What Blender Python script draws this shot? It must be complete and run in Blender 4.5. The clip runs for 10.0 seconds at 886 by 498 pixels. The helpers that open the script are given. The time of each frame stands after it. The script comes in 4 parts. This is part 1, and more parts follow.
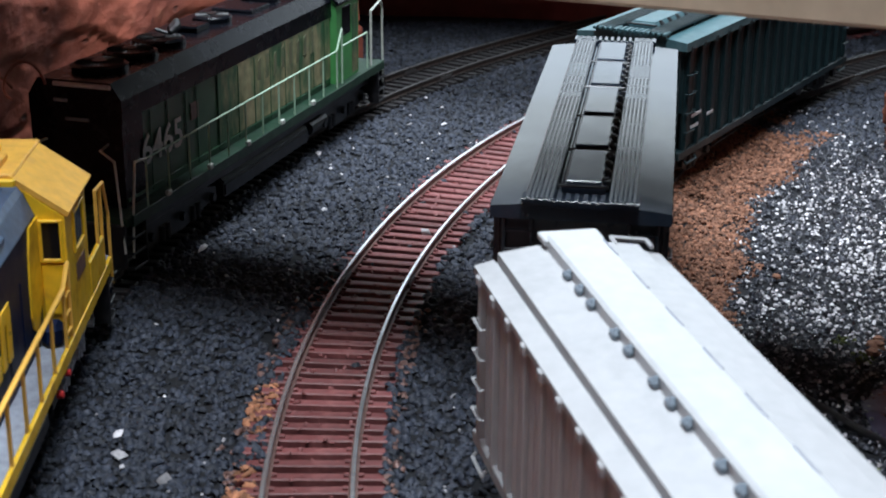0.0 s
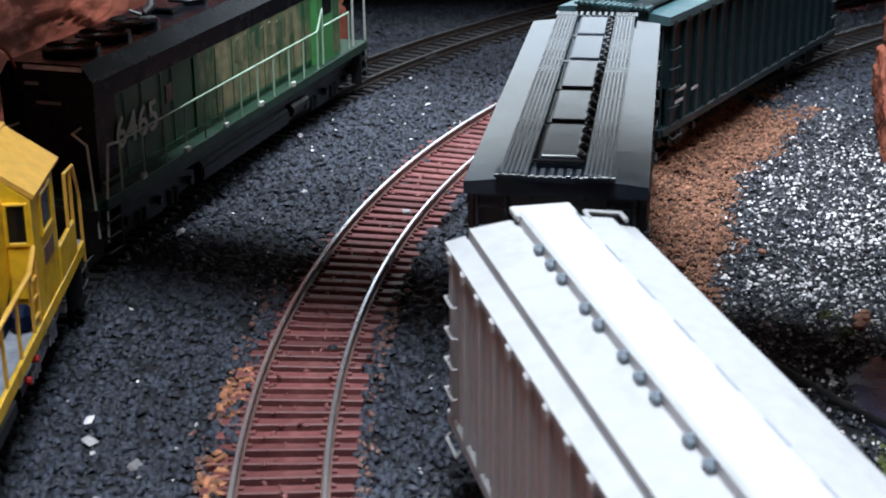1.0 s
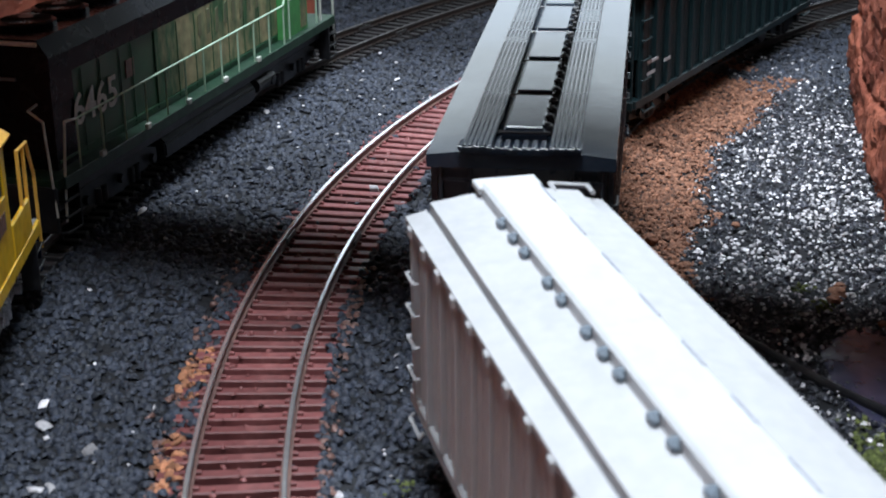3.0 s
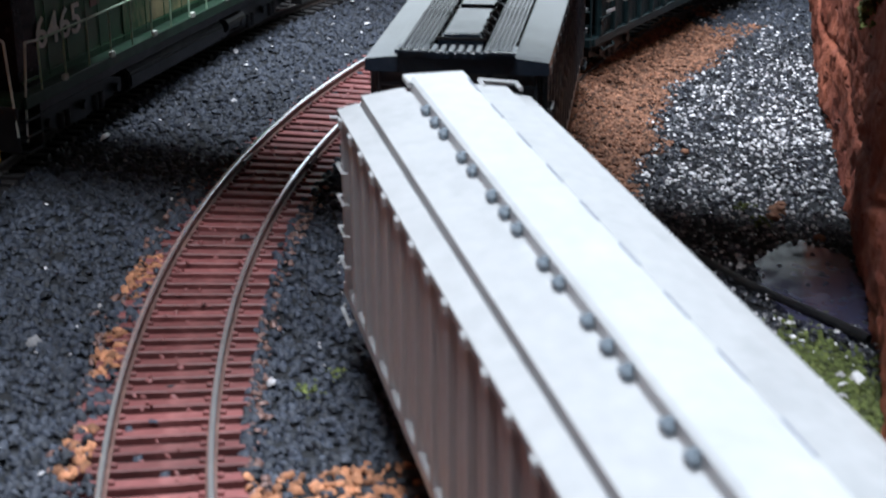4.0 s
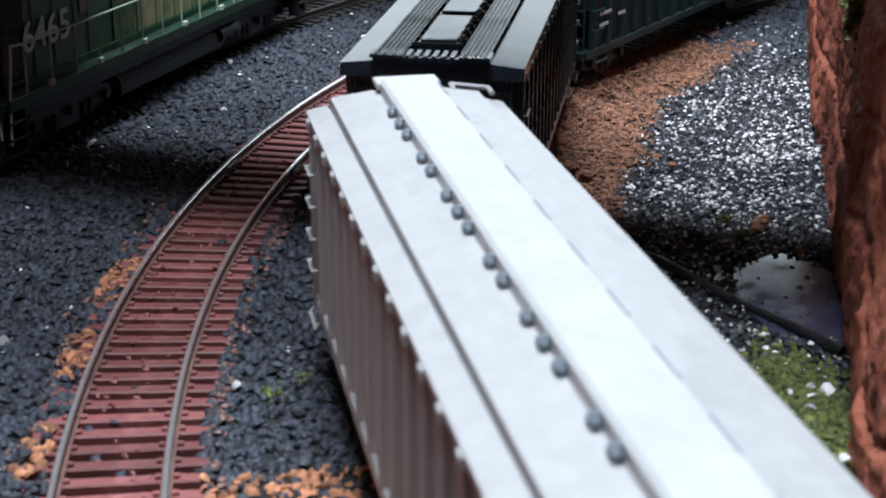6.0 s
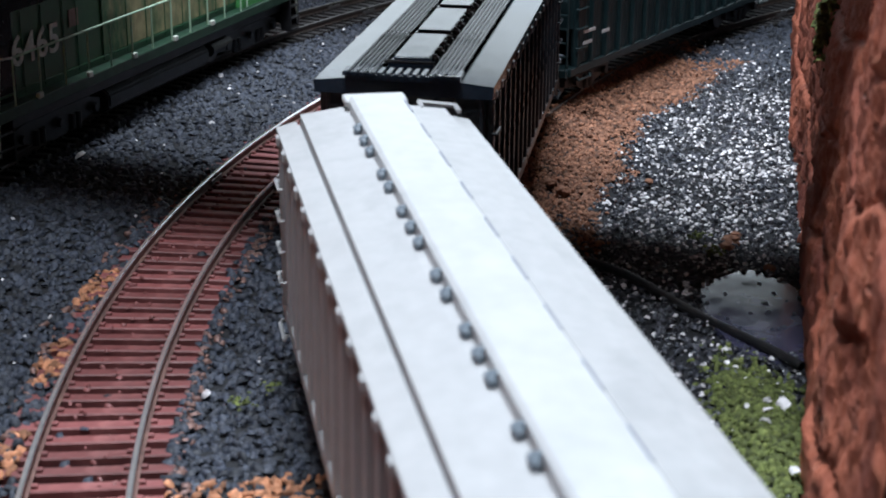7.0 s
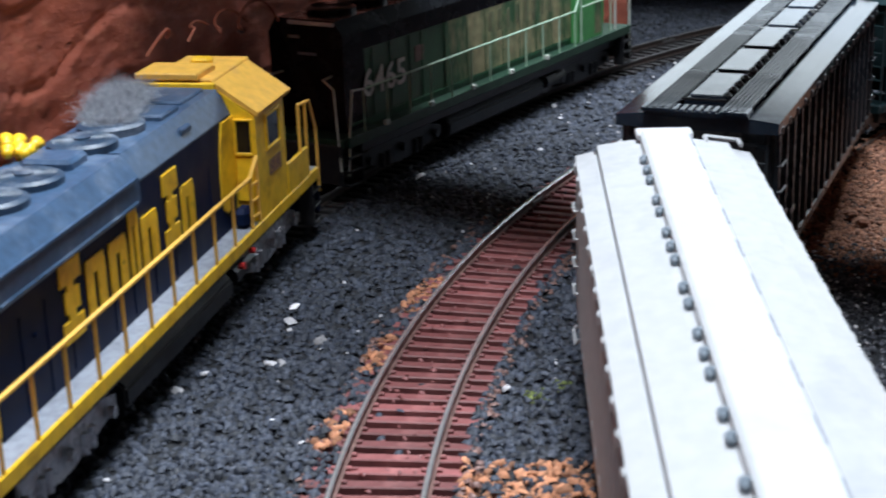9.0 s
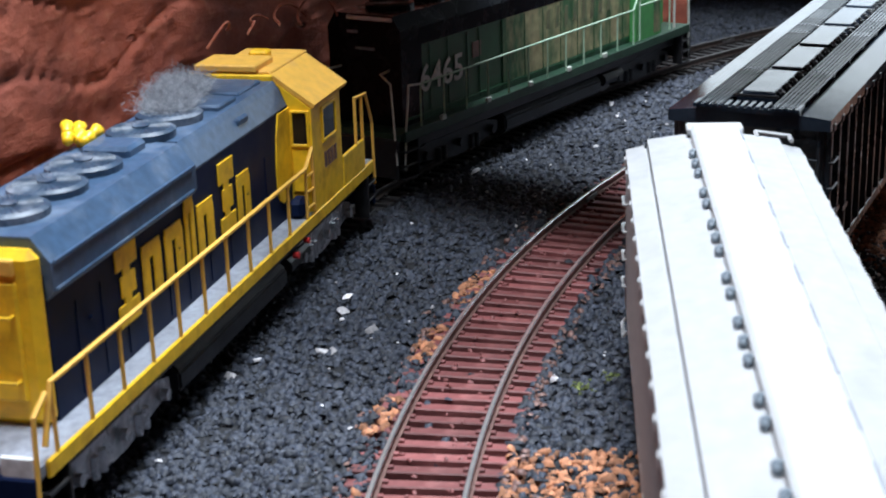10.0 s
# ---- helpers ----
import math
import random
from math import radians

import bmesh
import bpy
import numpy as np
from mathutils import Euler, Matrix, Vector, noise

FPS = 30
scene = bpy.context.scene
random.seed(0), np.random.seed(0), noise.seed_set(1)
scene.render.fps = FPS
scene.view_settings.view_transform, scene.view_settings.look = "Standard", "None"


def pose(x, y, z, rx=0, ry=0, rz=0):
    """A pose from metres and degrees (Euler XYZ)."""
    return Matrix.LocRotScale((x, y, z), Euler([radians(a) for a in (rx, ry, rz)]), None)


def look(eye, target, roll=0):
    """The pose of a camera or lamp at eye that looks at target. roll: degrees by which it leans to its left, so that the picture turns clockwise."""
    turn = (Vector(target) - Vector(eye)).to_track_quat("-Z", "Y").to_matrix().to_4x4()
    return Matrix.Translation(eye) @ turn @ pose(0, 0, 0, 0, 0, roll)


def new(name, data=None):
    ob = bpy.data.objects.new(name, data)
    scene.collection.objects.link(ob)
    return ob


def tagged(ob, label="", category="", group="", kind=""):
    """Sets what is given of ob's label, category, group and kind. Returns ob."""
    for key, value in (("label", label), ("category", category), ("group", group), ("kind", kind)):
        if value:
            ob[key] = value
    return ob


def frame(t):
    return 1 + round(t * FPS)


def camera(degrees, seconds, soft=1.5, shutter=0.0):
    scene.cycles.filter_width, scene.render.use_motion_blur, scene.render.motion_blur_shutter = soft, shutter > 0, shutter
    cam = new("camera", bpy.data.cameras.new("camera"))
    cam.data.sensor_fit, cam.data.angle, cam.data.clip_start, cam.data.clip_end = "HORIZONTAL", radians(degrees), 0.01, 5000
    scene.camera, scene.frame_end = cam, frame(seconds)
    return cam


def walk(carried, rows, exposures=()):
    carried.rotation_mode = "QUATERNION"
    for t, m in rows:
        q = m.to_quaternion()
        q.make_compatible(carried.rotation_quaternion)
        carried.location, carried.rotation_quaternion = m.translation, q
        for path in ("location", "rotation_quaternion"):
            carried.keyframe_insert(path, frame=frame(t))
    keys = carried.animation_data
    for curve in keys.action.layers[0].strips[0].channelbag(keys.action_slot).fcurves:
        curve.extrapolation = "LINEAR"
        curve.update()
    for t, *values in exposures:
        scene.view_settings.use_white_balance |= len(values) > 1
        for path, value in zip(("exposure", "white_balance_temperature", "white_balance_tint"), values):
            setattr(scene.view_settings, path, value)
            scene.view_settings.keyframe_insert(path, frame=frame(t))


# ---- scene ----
MM = 0.001
SOFT, SHUTTER = 1.8, 0.5
# PATH
cam = camera(31.468, 10.0, SOFT, SHUTTER)
PATH = [  # seconds, eye in mm, yaw, pitch, roll in degrees
    (0.0, 2.84, -49.33, 147.26, 0.368, -19.472, 0.502),
    (0.5, 7.27, -46.83, 143.34, 0.696, -19.736, -0.082),
    (1.0, 8.70, -44.10, 143.42, 0.464, -19.949, -0.424),
    (1.5, 8.30, -35.01, 143.11, 0.158, -20.139, -0.594),
    (2.0, 11.22, -34.95, 141.92, -0.193, -20.166, -0.783),
    (3.5, 13.27, -39.02, 134.47, -0.238, -20.890, -0.719),
    (4.0, 25.97, -50.06, 124.98, 0.029, -20.911, -0.431),
    (4.5, 29.04, -52.68, 118.17, 0.334, -20.699, -0.019),
    (5.0, 25.58, -51.31, 115.94, 0.599, -20.544, 0.166),
    (5.5, 29.63, -48.95, 119.15, 0.761, -20.360, 0.124),
    (7.0, 43.63, -55.04, 123.46, 1.213, -19.592, 0.465),
    (7.5, 45.49, -63.84, 130.94, 6.177, -19.967, -0.756),
    (8.0, 48.82, -69.97, 131.80, 8.339, -19.320, -0.349),
    (8.5, 56.13, -78.77, 133.78, 10.751, -18.716, -0.891),
    (9.0, 61.90, -89.59, 134.19, 15.045, -18.528, -1.892),
    (9.5, 63.75, -92.16, 135.00, 16.549, -18.134, -2.025),
    (10.0, 65.59, -93.14, 133.12, 17.454, -18.384, -1.828),
]
cam.data.dof.use_dof, cam.data.dof.focus_distance, cam.data.dof.aperture_fstop = True, 0.43, 52.0
walk(cam, [(t, pose(x * MM, y * MM, z * MM, 90 + pitch, 0, yaw) @ pose(0, 0, 0, 0, 0, roll)) for t, x, y, z, yaw, pitch, roll in PATH],
     [(0.0, -0.2), (0.6, -0.02), (2.0, -0.04), (3.5, -0.1), (4.5, -0.22), (5.5, -0.22), (7.5, -0.26), (8.5, -0.1), (9.5, 0.06), (10.0, 0.08)])
# END PATH

# ---- world, sun-less room, lamps ----
world = bpy.data.worlds.new("room_air")
scene.world = world
world.use_nodes = True
world.node_tree.nodes["Background"].inputs[0].default_value = (0.55, 0.7, 1.0, 1)
world.node_tree.nodes["Background"].inputs[1].default_value = 0.015
scene.view_settings.exposure = 0.0


def lamp(name, x, y, z, tx, ty, tz, w, h, watts, colour):
    data = bpy.data.lights.new(name, "AREA")
    data.shape, data.size, data.size_y, data.energy, data.color = "RECTANGLE", w * MM, h * MM, watts, colour
    ob = new(name, data)
    ob.matrix_world = look((x * MM, y * MM, z * MM), (tx * MM, ty * MM, tz * MM))
    return ob


lamp("room_lamp", -10, 560, 1040, 0, 270, 0, 300, 240, 17.0, (0.81, 0.90, 1.0))
lamp("room_lamp", 40, 10, 1000, -30, 150, 0, 380, 300, 14, (0.82, 0.905, 1.0))
lamp("window_light", 60, 850, 165, 20, 330, 60, 900, 170, 1.15, (0.78, 0.90, 1.0))

# ---- materials ----


def material(name, base, rough=0.6, metal=0.0, vary=0.25, scale=60.0, stain=None, amount=0.35, stain_scale=14.0, bump=0.15, coat=0.0, random_per=None, tall=1.0, edges=(0.5, 0.68), spec=0.5, rvar=0.12):
    """Base colour with fine grain, a second stain colour in patches, and fine relief. Scales are per metre x 10."""
    m = bpy.data.materials.new(name)
    m.use_nodes = True
    nt = m.node_tree
    n, link = nt.nodes, nt.links.new
    bsdf = n["Principled BSDF"]
    geo = n.new("ShaderNodeNewGeometry")
    coord = n.new("ShaderNodeTexCoord")
    fine = n.new("ShaderNodeTexNoise")
    fine.inputs["Scale"].default_value, fine.inputs["Detail"].default_value = scale * 10, 5
    link(coord.outputs["Object"], fine.inputs["Vector"])
    wide = n.new("ShaderNodeTexNoise")
    wide.inputs["Scale"].default_value, wide.inputs["Detail"].default_value, wide.inputs["Roughness"].default_value = stain_scale * 10, 6, 0.65
    squash = n.new("ShaderNodeMapping")
    squash.inputs["Scale"].default_value = (1, 1, 1 / tall)
    link(coord.outputs["Object"], squash.inputs["Vector"])
    link(squash.outputs["Vector"], wide.inputs["Vector"])
    ramp = n.new("ShaderNodeValToRGB")
    ramp.color_ramp.elements[0].position, ramp.color_ramp.elements[1].position = edges
    link(wide.outputs["Fac"], ramp.inputs["Fac"])
    mix = n.new("ShaderNodeMix")
    mix.data_type = "RGBA"
    mix.inputs[6].default_value = (*base, 1)
    mix.inputs[7].default_value = (*(stain or tuple(c * 0.6 for c in base)), 1)
    fac = n.new("ShaderNodeMath")
    fac.operation = "MULTIPLY"
    fac.inputs[1].default_value = amount
    link(ramp.outputs["Color"], fac.inputs[0])
    link(fac.outputs[0], mix.inputs[0])
    hsv = n.new("ShaderNodeHueSaturation")
    span = n.new("ShaderNodeMapRange")
    span.inputs[1].default_value, span.inputs[2].default_value = 0.3, 0.7
    span.inputs[3].default_value, span.inputs[4].default_value = 1 - vary, 1 + vary
    link(fine.outputs["Fac"], span.inputs[0])
    link(mix.outputs[2], hsv.inputs["Color"])
    value = span.outputs[0]
    if random_per:
        source = geo.outputs["Random Per Island"] if random_per == "island" else n.new("ShaderNodeObjectInfo").outputs["Random"]
        r = n.new("ShaderNodeMapRange")
        r.inputs[3].default_value, r.inputs[4].default_value = (0.45, 1.6) if random_per == "island" else (0.7, 1.3)
        link(source, r.inputs[0])
        mul = n.new("ShaderNodeMath")
        mul.operation = "MULTIPLY"
        link(value, mul.inputs[0])
        link(r.outputs[0], mul.inputs[1])
        value = mul.outputs[0]
    link(value, hsv.inputs["Value"])
    link(hsv.outputs["Color"], bsdf.inputs["Base Color"])
    rr = n.new("ShaderNodeMapRange")
    rr.inputs[1].default_value, rr.inputs[2].default_value = 0.3, 0.7
    rr.inputs[3].default_value, rr.inputs[4].default_value = max(rough - rvar, 0.03), min(rough + rvar, 1)
    link(wide.outputs["Fac"], rr.inputs[0])
    link(rr.outputs[0], bsdf.inputs["Roughness"])
    bsdf.inputs["Metallic"].default_value = metal
    bsdf.inputs["Coat Weight"].default_value = coat
    bsdf.inputs["Specular IOR Level"].default_value = spec
    if bump:
        b = n.new("ShaderNodeBump")
        b.inputs["Strength"].default_value, b.inputs["Distance"].default_value = bump, 0.0004
        link(fine.outputs["Fac"], b.inputs["Height"])
        link(b.outputs["Normal"], bsdf.inputs["Normal"])
    return m


def rock_material(name, base, dark, pale, pits, relief=0.0022):
    """Painted plaster rock: colour in three broad tones, pits with shade painted in, and relief at three sizes."""
    m = bpy.data.materials.new(name)
    m.use_nodes = True
    nt = m.node_tree
    n, link = nt.nodes, nt.links.new
    bsdf = n["Principled BSDF"]
    coord = n.new("ShaderNodeTexCoord")
    stretch = n.new("ShaderNodeMapping")
    stretch.inputs["Scale"].default_value = (1, 1, 2.2)
    link(coord.outputs["Object"], stretch.inputs["Vector"])

    def tex(scale, detail, rough=0.6, flat=True):
        t = n.new("ShaderNodeTexNoise")
        t.inputs["Scale"].default_value, t.inputs["Detail"].default_value, t.inputs["Roughness"].default_value = scale, detail, rough
        link((stretch if flat else coord).outputs["Vector" if flat else "Object"], t.inputs["Vector"])
        return t.outputs["Fac"]

    def steps(fac, lo, hi):
        r = n.new("ShaderNodeMapRange")
        r.inputs[1].default_value, r.inputs[2].default_value = lo, hi
        link(fac, r.inputs[0])
        return r.outputs[0]

    def blend(fac, a, b):
        x = n.new("ShaderNodeMix")
        x.data_type = "RGBA"
        link(fac, x.inputs[0])
        for sock, c in ((6, a), (7, b)):
            if isinstance(c, tuple):
                x.inputs[sock].default_value = (*c, 1)
            else:
                link(c, x.inputs[sock])
        return x.outputs[2]

    broad, mid, fine = tex(22, 6), tex(95, 7, 0.65), tex(520, 4, 0.6, False)
    pit = n.new("ShaderNodeTexVoronoi")
    pit.inputs["Scale"].default_value = pits
    link(stretch.outputs["Vector"], pit.inputs["Vector"])
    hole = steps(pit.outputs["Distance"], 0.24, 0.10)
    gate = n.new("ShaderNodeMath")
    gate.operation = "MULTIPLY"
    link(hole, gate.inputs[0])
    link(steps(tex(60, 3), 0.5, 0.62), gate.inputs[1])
    c = blend(steps(broad, 0.42, 0.66), base, dark)
    c = blend(steps(mid, 0.56, 0.80), c, pale)
    # near-black colour in the pits paints the shade inside each hollow
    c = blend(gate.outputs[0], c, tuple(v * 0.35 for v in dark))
    link(c, bsdf.inputs["Base Color"])
    rr = n.new("ShaderNodeMapRange")
    rr.inputs[3].default_value, rr.inputs[4].default_value = 0.62, 0.95
    link(mid, rr.inputs[0])
    link(rr.outputs[0], bsdf.inputs["Roughness"])
    h = n.new("ShaderNodeMath")
    h.operation = "SUBTRACT"
    link(mid, h.inputs[0])
    link(gate.outputs[0], h.inputs[1])
    b1 = n.new("ShaderNodeBump")
    b1.inputs["Strength"].default_value, b1.inputs["Distance"].default_value = 0.9, relief
    link(h.outputs[0], b1.inputs["Height"])
    b2 = n.new("ShaderNodeBump")
    b2.inputs["Strength"].default_value, b2.inputs["Distance"].default_value = 0.5, 0.0005
    link(fine, b2.inputs["Height"])
    link(b1.outputs["Normal"], b2.inputs["Normal"])
    link(b2.outputs["Normal"], bsdf.inputs["Normal"])
    return m


def glow(name, colour, strength):
    m = bpy.data.materials.new(name)
    m.use_nodes = True
    b = m.node_tree.nodes["Principled BSDF"]
    b.inputs["Emission Color"].default_value, b.inputs["Emission Strength"].default_value = (*colour, 1), strength
    return m


M = {}
M["stone_black"] = material("black_ballast_stone", (0.026, 0.032, 0.048), 0.66, 0, 0.3, 80, (0.080, 0.086, 0.104), 0.6, 40, 0.3, random_per="island")
M["stone_tan"] = material("tan_stone", (0.215, 0.096, 0.056), 0.8, 0, 0.3, 80, (0.34, 0.18, 0.115), 0.5, 30, 0.3, random_per="island")
M["stone_orange"] = material("orange_stone", (0.36, 0.155, 0.08), 0.85, 0, 0.3, 80, (0.48, 0.25, 0.15), 0.5, 30, 0.3, random_per="island")
M["stone_grey"] = material("grey_stone", (0.034, 0.037, 0.048), 0.32, 0, 0.35, 80, (0.11, 0.11, 0.13), 0.6, 25, 0.3, random_per="island")
M["stone_white"] = material("white_stone", (0.60, 0.58, 0.60), 0.6, 0, 0.2, 80, (0.42, 0.40, 0.41), 0.6, 30, 0.2, random_per="island")
M["ground"] = material("dark_ground", (0.010, 0.011, 0.014), 0.9, 0, 0.4, 60, (0.022, 0.022, 0.025), 0.5, 12, 0.6)
M["tie"] = material("brown_tie_plastic", (0.215, 0.066, 0.064), 0.5, 0, 0.2, 40, (0.30, 0.12, 0.112), 0.6, 18, 0.3, random_per="object")
M["tie_dark"] = material("dark_tie_plastic", (0.016, 0.014, 0.015), 0.7, 0, 0.2, 40, (0.03, 0.027, 0.028), 0.5, 18, 0.3, random_per="object")
M["rail"] = material("nickel_rail", (0.74, 0.75, 0.77), 0.16, 0.78, 0.1, 60, (0.50, 0.44, 0.40), 0.4, 6, 0.05, rvar=0.05)
M["rail_dark"] = material("dark_rail_side", (0.05, 0.035, 0.03), 0.5, 0.2, 0.2, 60, (0.09, 0.06, 0.05), 0.5, 14, 0.1)
M["rail_dull"] = material("dull_rail_head", (0.16, 0.15, 0.15), 0.42, 0.8, 0.2, 60, (0.09, 0.06, 0.05), 0.5, 14, 0.1)
M["rail_side"] = material("rail_side_brown", (0.17, 0.092, 0.078), 0.5, 0.2, 0.2, 60, (0.3, 0.17, 0.13), 0.5, 14, 0.1)
# white dimmed in its colour for roof panels that slope away from light
M["white_roof"] = material("dusty_white_roof", (0.395, 0.40, 0.41), 0.5, 0, 0.06, 30, (0.31, 0.315, 0.325), 0.6, 5, 0.05)
M["white"] = material("white_car_plastic", (0.46, 0.475, 0.49), 0.42, 0, 0.05, 30, (0.50, 0.51, 0.51), 0.5, 7, 0.04)
M["black_car"] = material("charcoal_car_plastic", (0.020, 0.026, 0.034), 0.3, 0, 0.12, 50, (0.055, 0.058, 0.062), 0.5, 9, 0.06)
M["grey_roof"] = material("dusty_charcoal_roof", (0.018, 0.027, 0.042), 0.14, 0, 0.15, 50, (0.034, 0.044, 0.060), 0.5, 10, 0.03, rvar=0.03, spec=0.36)
M["hatch"] = material("smooth_charcoal_hatch", (0.026, 0.040, 0.062), 0.15, 0, 0.1, 50, (0.06, 0.075, 0.095), 0.5, 10, 0.03, rvar=0.04, spec=0.34)
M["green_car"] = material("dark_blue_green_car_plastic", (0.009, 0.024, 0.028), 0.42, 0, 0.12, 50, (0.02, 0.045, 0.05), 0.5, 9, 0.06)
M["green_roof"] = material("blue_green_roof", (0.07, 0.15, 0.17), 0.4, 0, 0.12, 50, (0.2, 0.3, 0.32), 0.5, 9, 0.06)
M["clip"] = material("dark_grey_clip", (0.17, 0.21, 0.25), 0.5, 0, 0.2, 50)
M["black"] = material("black_plastic", (0.013, 0.013, 0.015), 0.42, 0, 0.3, 50, (0.05, 0.045, 0.04), 0.4, 12, 0.08)
M["green"] = material("cascade_green_paint", (0.022, 0.098, 0.042), 0.4, 0, 0.15, 40, (0.020, 0.075, 0.035), 0.6, 10, 0.05)
M["green_dark"] = material("dark_green_sill", (0.012, 0.045, 0.024), 0.5, 0, 0.2, 40, (0.03, 0.06, 0.04), 0.5, 14, 0.05)
M["green_light"] = material("light_green_paint", (0.09, 0.36, 0.11), 0.45, 0, 0.15, 40, (0.06, 0.22, 0.07), 0.5, 10, 0.05)
M["worn"] = material("worn_green_and_beige_paint", (0.034, 0.125, 0.05), 0.5, 0, 0.25, 30, (0.40, 0.34, 0.19), 0.95, 11, 0.1, tall=2.6, edges=(0.40, 0.60))
M["smudge"] = material("dark_beige_smudge", (0.16, 0.16, 0.09), 0.6, 0, 0.3, 40, (0.05, 0.10, 0.05), 0.7, 20, 0.05)
M["hood_black"] = material("black_hood_top", (0.005, 0.006, 0.009), 0.26, 0, 0.2, 50, (0.016, 0.017, 0.022), 0.5, 14, 0.06, spec=0.14, rvar=0.05)
M["yellow"] = material("warm_yellow_paint", (0.90, 0.55, 0.022), 0.38, 0, 0.10, 40, (0.50, 0.22, 0.02), 0.55, 16, 0.06)
M["yellow_pale"] = material("faded_yellow_paint", (0.82, 0.46, 0.08), 0.5, 0, 0.10, 40, (0.60, 0.33, 0.10), 0.5, 18, 0.06)
M["blue"] = material("dark_blue_paint", (0.004, 0.011, 0.042), 0.5, 0, 0.15, 40, (0.008, 0.018, 0.052), 0.5, 10, 0.06, spec=0.1)
M["blue_dusty"] = material("dusty_blue_roof", (0.045, 0.088, 0.160), 0.40, 0, 0.2, 50, (0.18, 0.23, 0.31), 0.45, 10, 0.15)
M["fan_blue"] = material("dark_dusty_fan", (0.03, 0.058, 0.10), 0.42, 0, 0.2, 50, (0.27, 0.30, 0.35), 0.8, 9, 0.1)
M["deck"] = material("grey_walkway", (0.27, 0.29, 0.34), 0.7, 0, 0.2, 60, (0.18, 0.19, 0.22), 0.5, 12, 0.1)
M["chrome"] = material("silver_truck_paint", (0.66, 0.67, 0.70), 0.28, 0.4, 0.2, 50, (0.3, 0.3, 0.32), 0.5, 14, 0.1)
M["silver"] = material("silver_white_paint", (0.62, 0.64, 0.66), 0.5, 0, 0.2, 50, (0.3, 0.3, 0.3), 0.4, 22, 0.05)
M["number"] = material("faded_number_paint", (0.66, 0.66, 0.62), 0.55, 0, 0.2, 60, (0.40, 0.30, 0.16), 0.5, 30, 0.03)
M["steel"] = material("steel_wheel", (0.20, 0.19, 0.19), 0.4, 0.8, 0.2, 50)
M["wire"] = material("pale_green_wire", (0.44, 0.62, 0.46), 0.5, 0, 0.15, 60, (0.6, 0.66, 0.56), 0.4, 20, 0.0)
M["wire_white"] = material("off_white_wire", (0.62, 0.63, 0.58), 0.5, 0, 0.15, 60, (0.35, 0.45, 0.35), 0.4, 20, 0.0)
M["glass"] = material("dark_window", (0.010, 0.009, 0.009), 0.12, 0, 0.1, 20, bump=0)
M["fluff"] = material("grey_lint", (0.34, 0.36, 0.40), 0.95, 0, 0.3, 60, bump=0, random_per="island")
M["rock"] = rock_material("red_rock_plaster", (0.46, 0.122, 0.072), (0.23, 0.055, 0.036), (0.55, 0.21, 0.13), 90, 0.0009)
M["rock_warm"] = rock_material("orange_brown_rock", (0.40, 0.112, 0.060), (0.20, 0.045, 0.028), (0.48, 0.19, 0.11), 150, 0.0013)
M["rock_far"] = material("dull_red_backdrop", (0.34, 0.085, 0.07), 0.8, 0, 0.2, 12, (0.22, 0.05, 0.05), 0.6, 2.0, 0.3)
M["moss"] = material("green_moss", (0.085, 0.105, 0.028), 0.9, 0, 0.4, 60, (0.18, 0.2, 0.07), 0.5, 30, 0.3, random_per="island")
# lavender base colour stands in for the bluish reflection on the pool
M["resin"] = material("clear_resin_pool", (0.05, 0.05, 0.09), 0.14, 0, 0.15, 30, (0.09, 0.08, 0.12), 0.5, 12, 0.03, coat=0.2)
M["red"] = material("red_plastic", (0.55, 0.03, 0.03), 0.4)
M["plank"] = material("pale_wood", (0.62, 0.50, 0.36), 0.7, 0, 0.12, 12, (0.5, 0.38, 0.26), 0.5, 4, 0.1)
M["wall"] = material("room_wall_paint", (0.10, 0.10, 0.11), 0.9, 0, 0.08, 3, bump=0.05)
M["headlight"] = glow("lit_headlight", (1.0, 0.88, 0.70), 14)
M["blue_lamp"] = glow("lit_blue_lamp", (0.08, 0.16, 1.0), 8)

# ---- mesh helpers, all in millimetres ----


def finish(name, bm, mat, parent=None, label="", smooth=False):
    me = bpy.data.meshes.new(name)
    bmesh.ops.scale(bm, vec=(MM, MM, MM), verts=bm.verts)
    bm.to_mesh(me)
    bm.free()
    me.materials.append(mat)
    if smooth:
        for p in me.polygons:
            p.use_smooth = True
    ob = new(name, me)
    ob.parent = parent
    if label:
        ob["label"] = label
    return ob


def part(name, bm, mat, parent, label="", smooth=False):
    return finish(name, bm, mat, parent, label, smooth)


def again(ob, x, y, z=0.0, rz=0.0, parent=None, sx=1.0):
    """One more object on the same mesh."""
    o = new(ob.name.split(".")[0], ob.data)
    o.parent = parent or ob.parent
    o.matrix_local = pose(x * MM, y * MM, z * MM, 0, 0, rz) @ Matrix.Diagonal((sx, 1, 1, 1))
    return o


def empty(name, x, y, z, rz, label, category, group=""):
    e = new(name)
    e.empty_display_size = 0.01
    e.matrix_world = pose(x * MM, y * MM, z * MM, 0, 0, rz)
    return tagged(e, label, category, group)


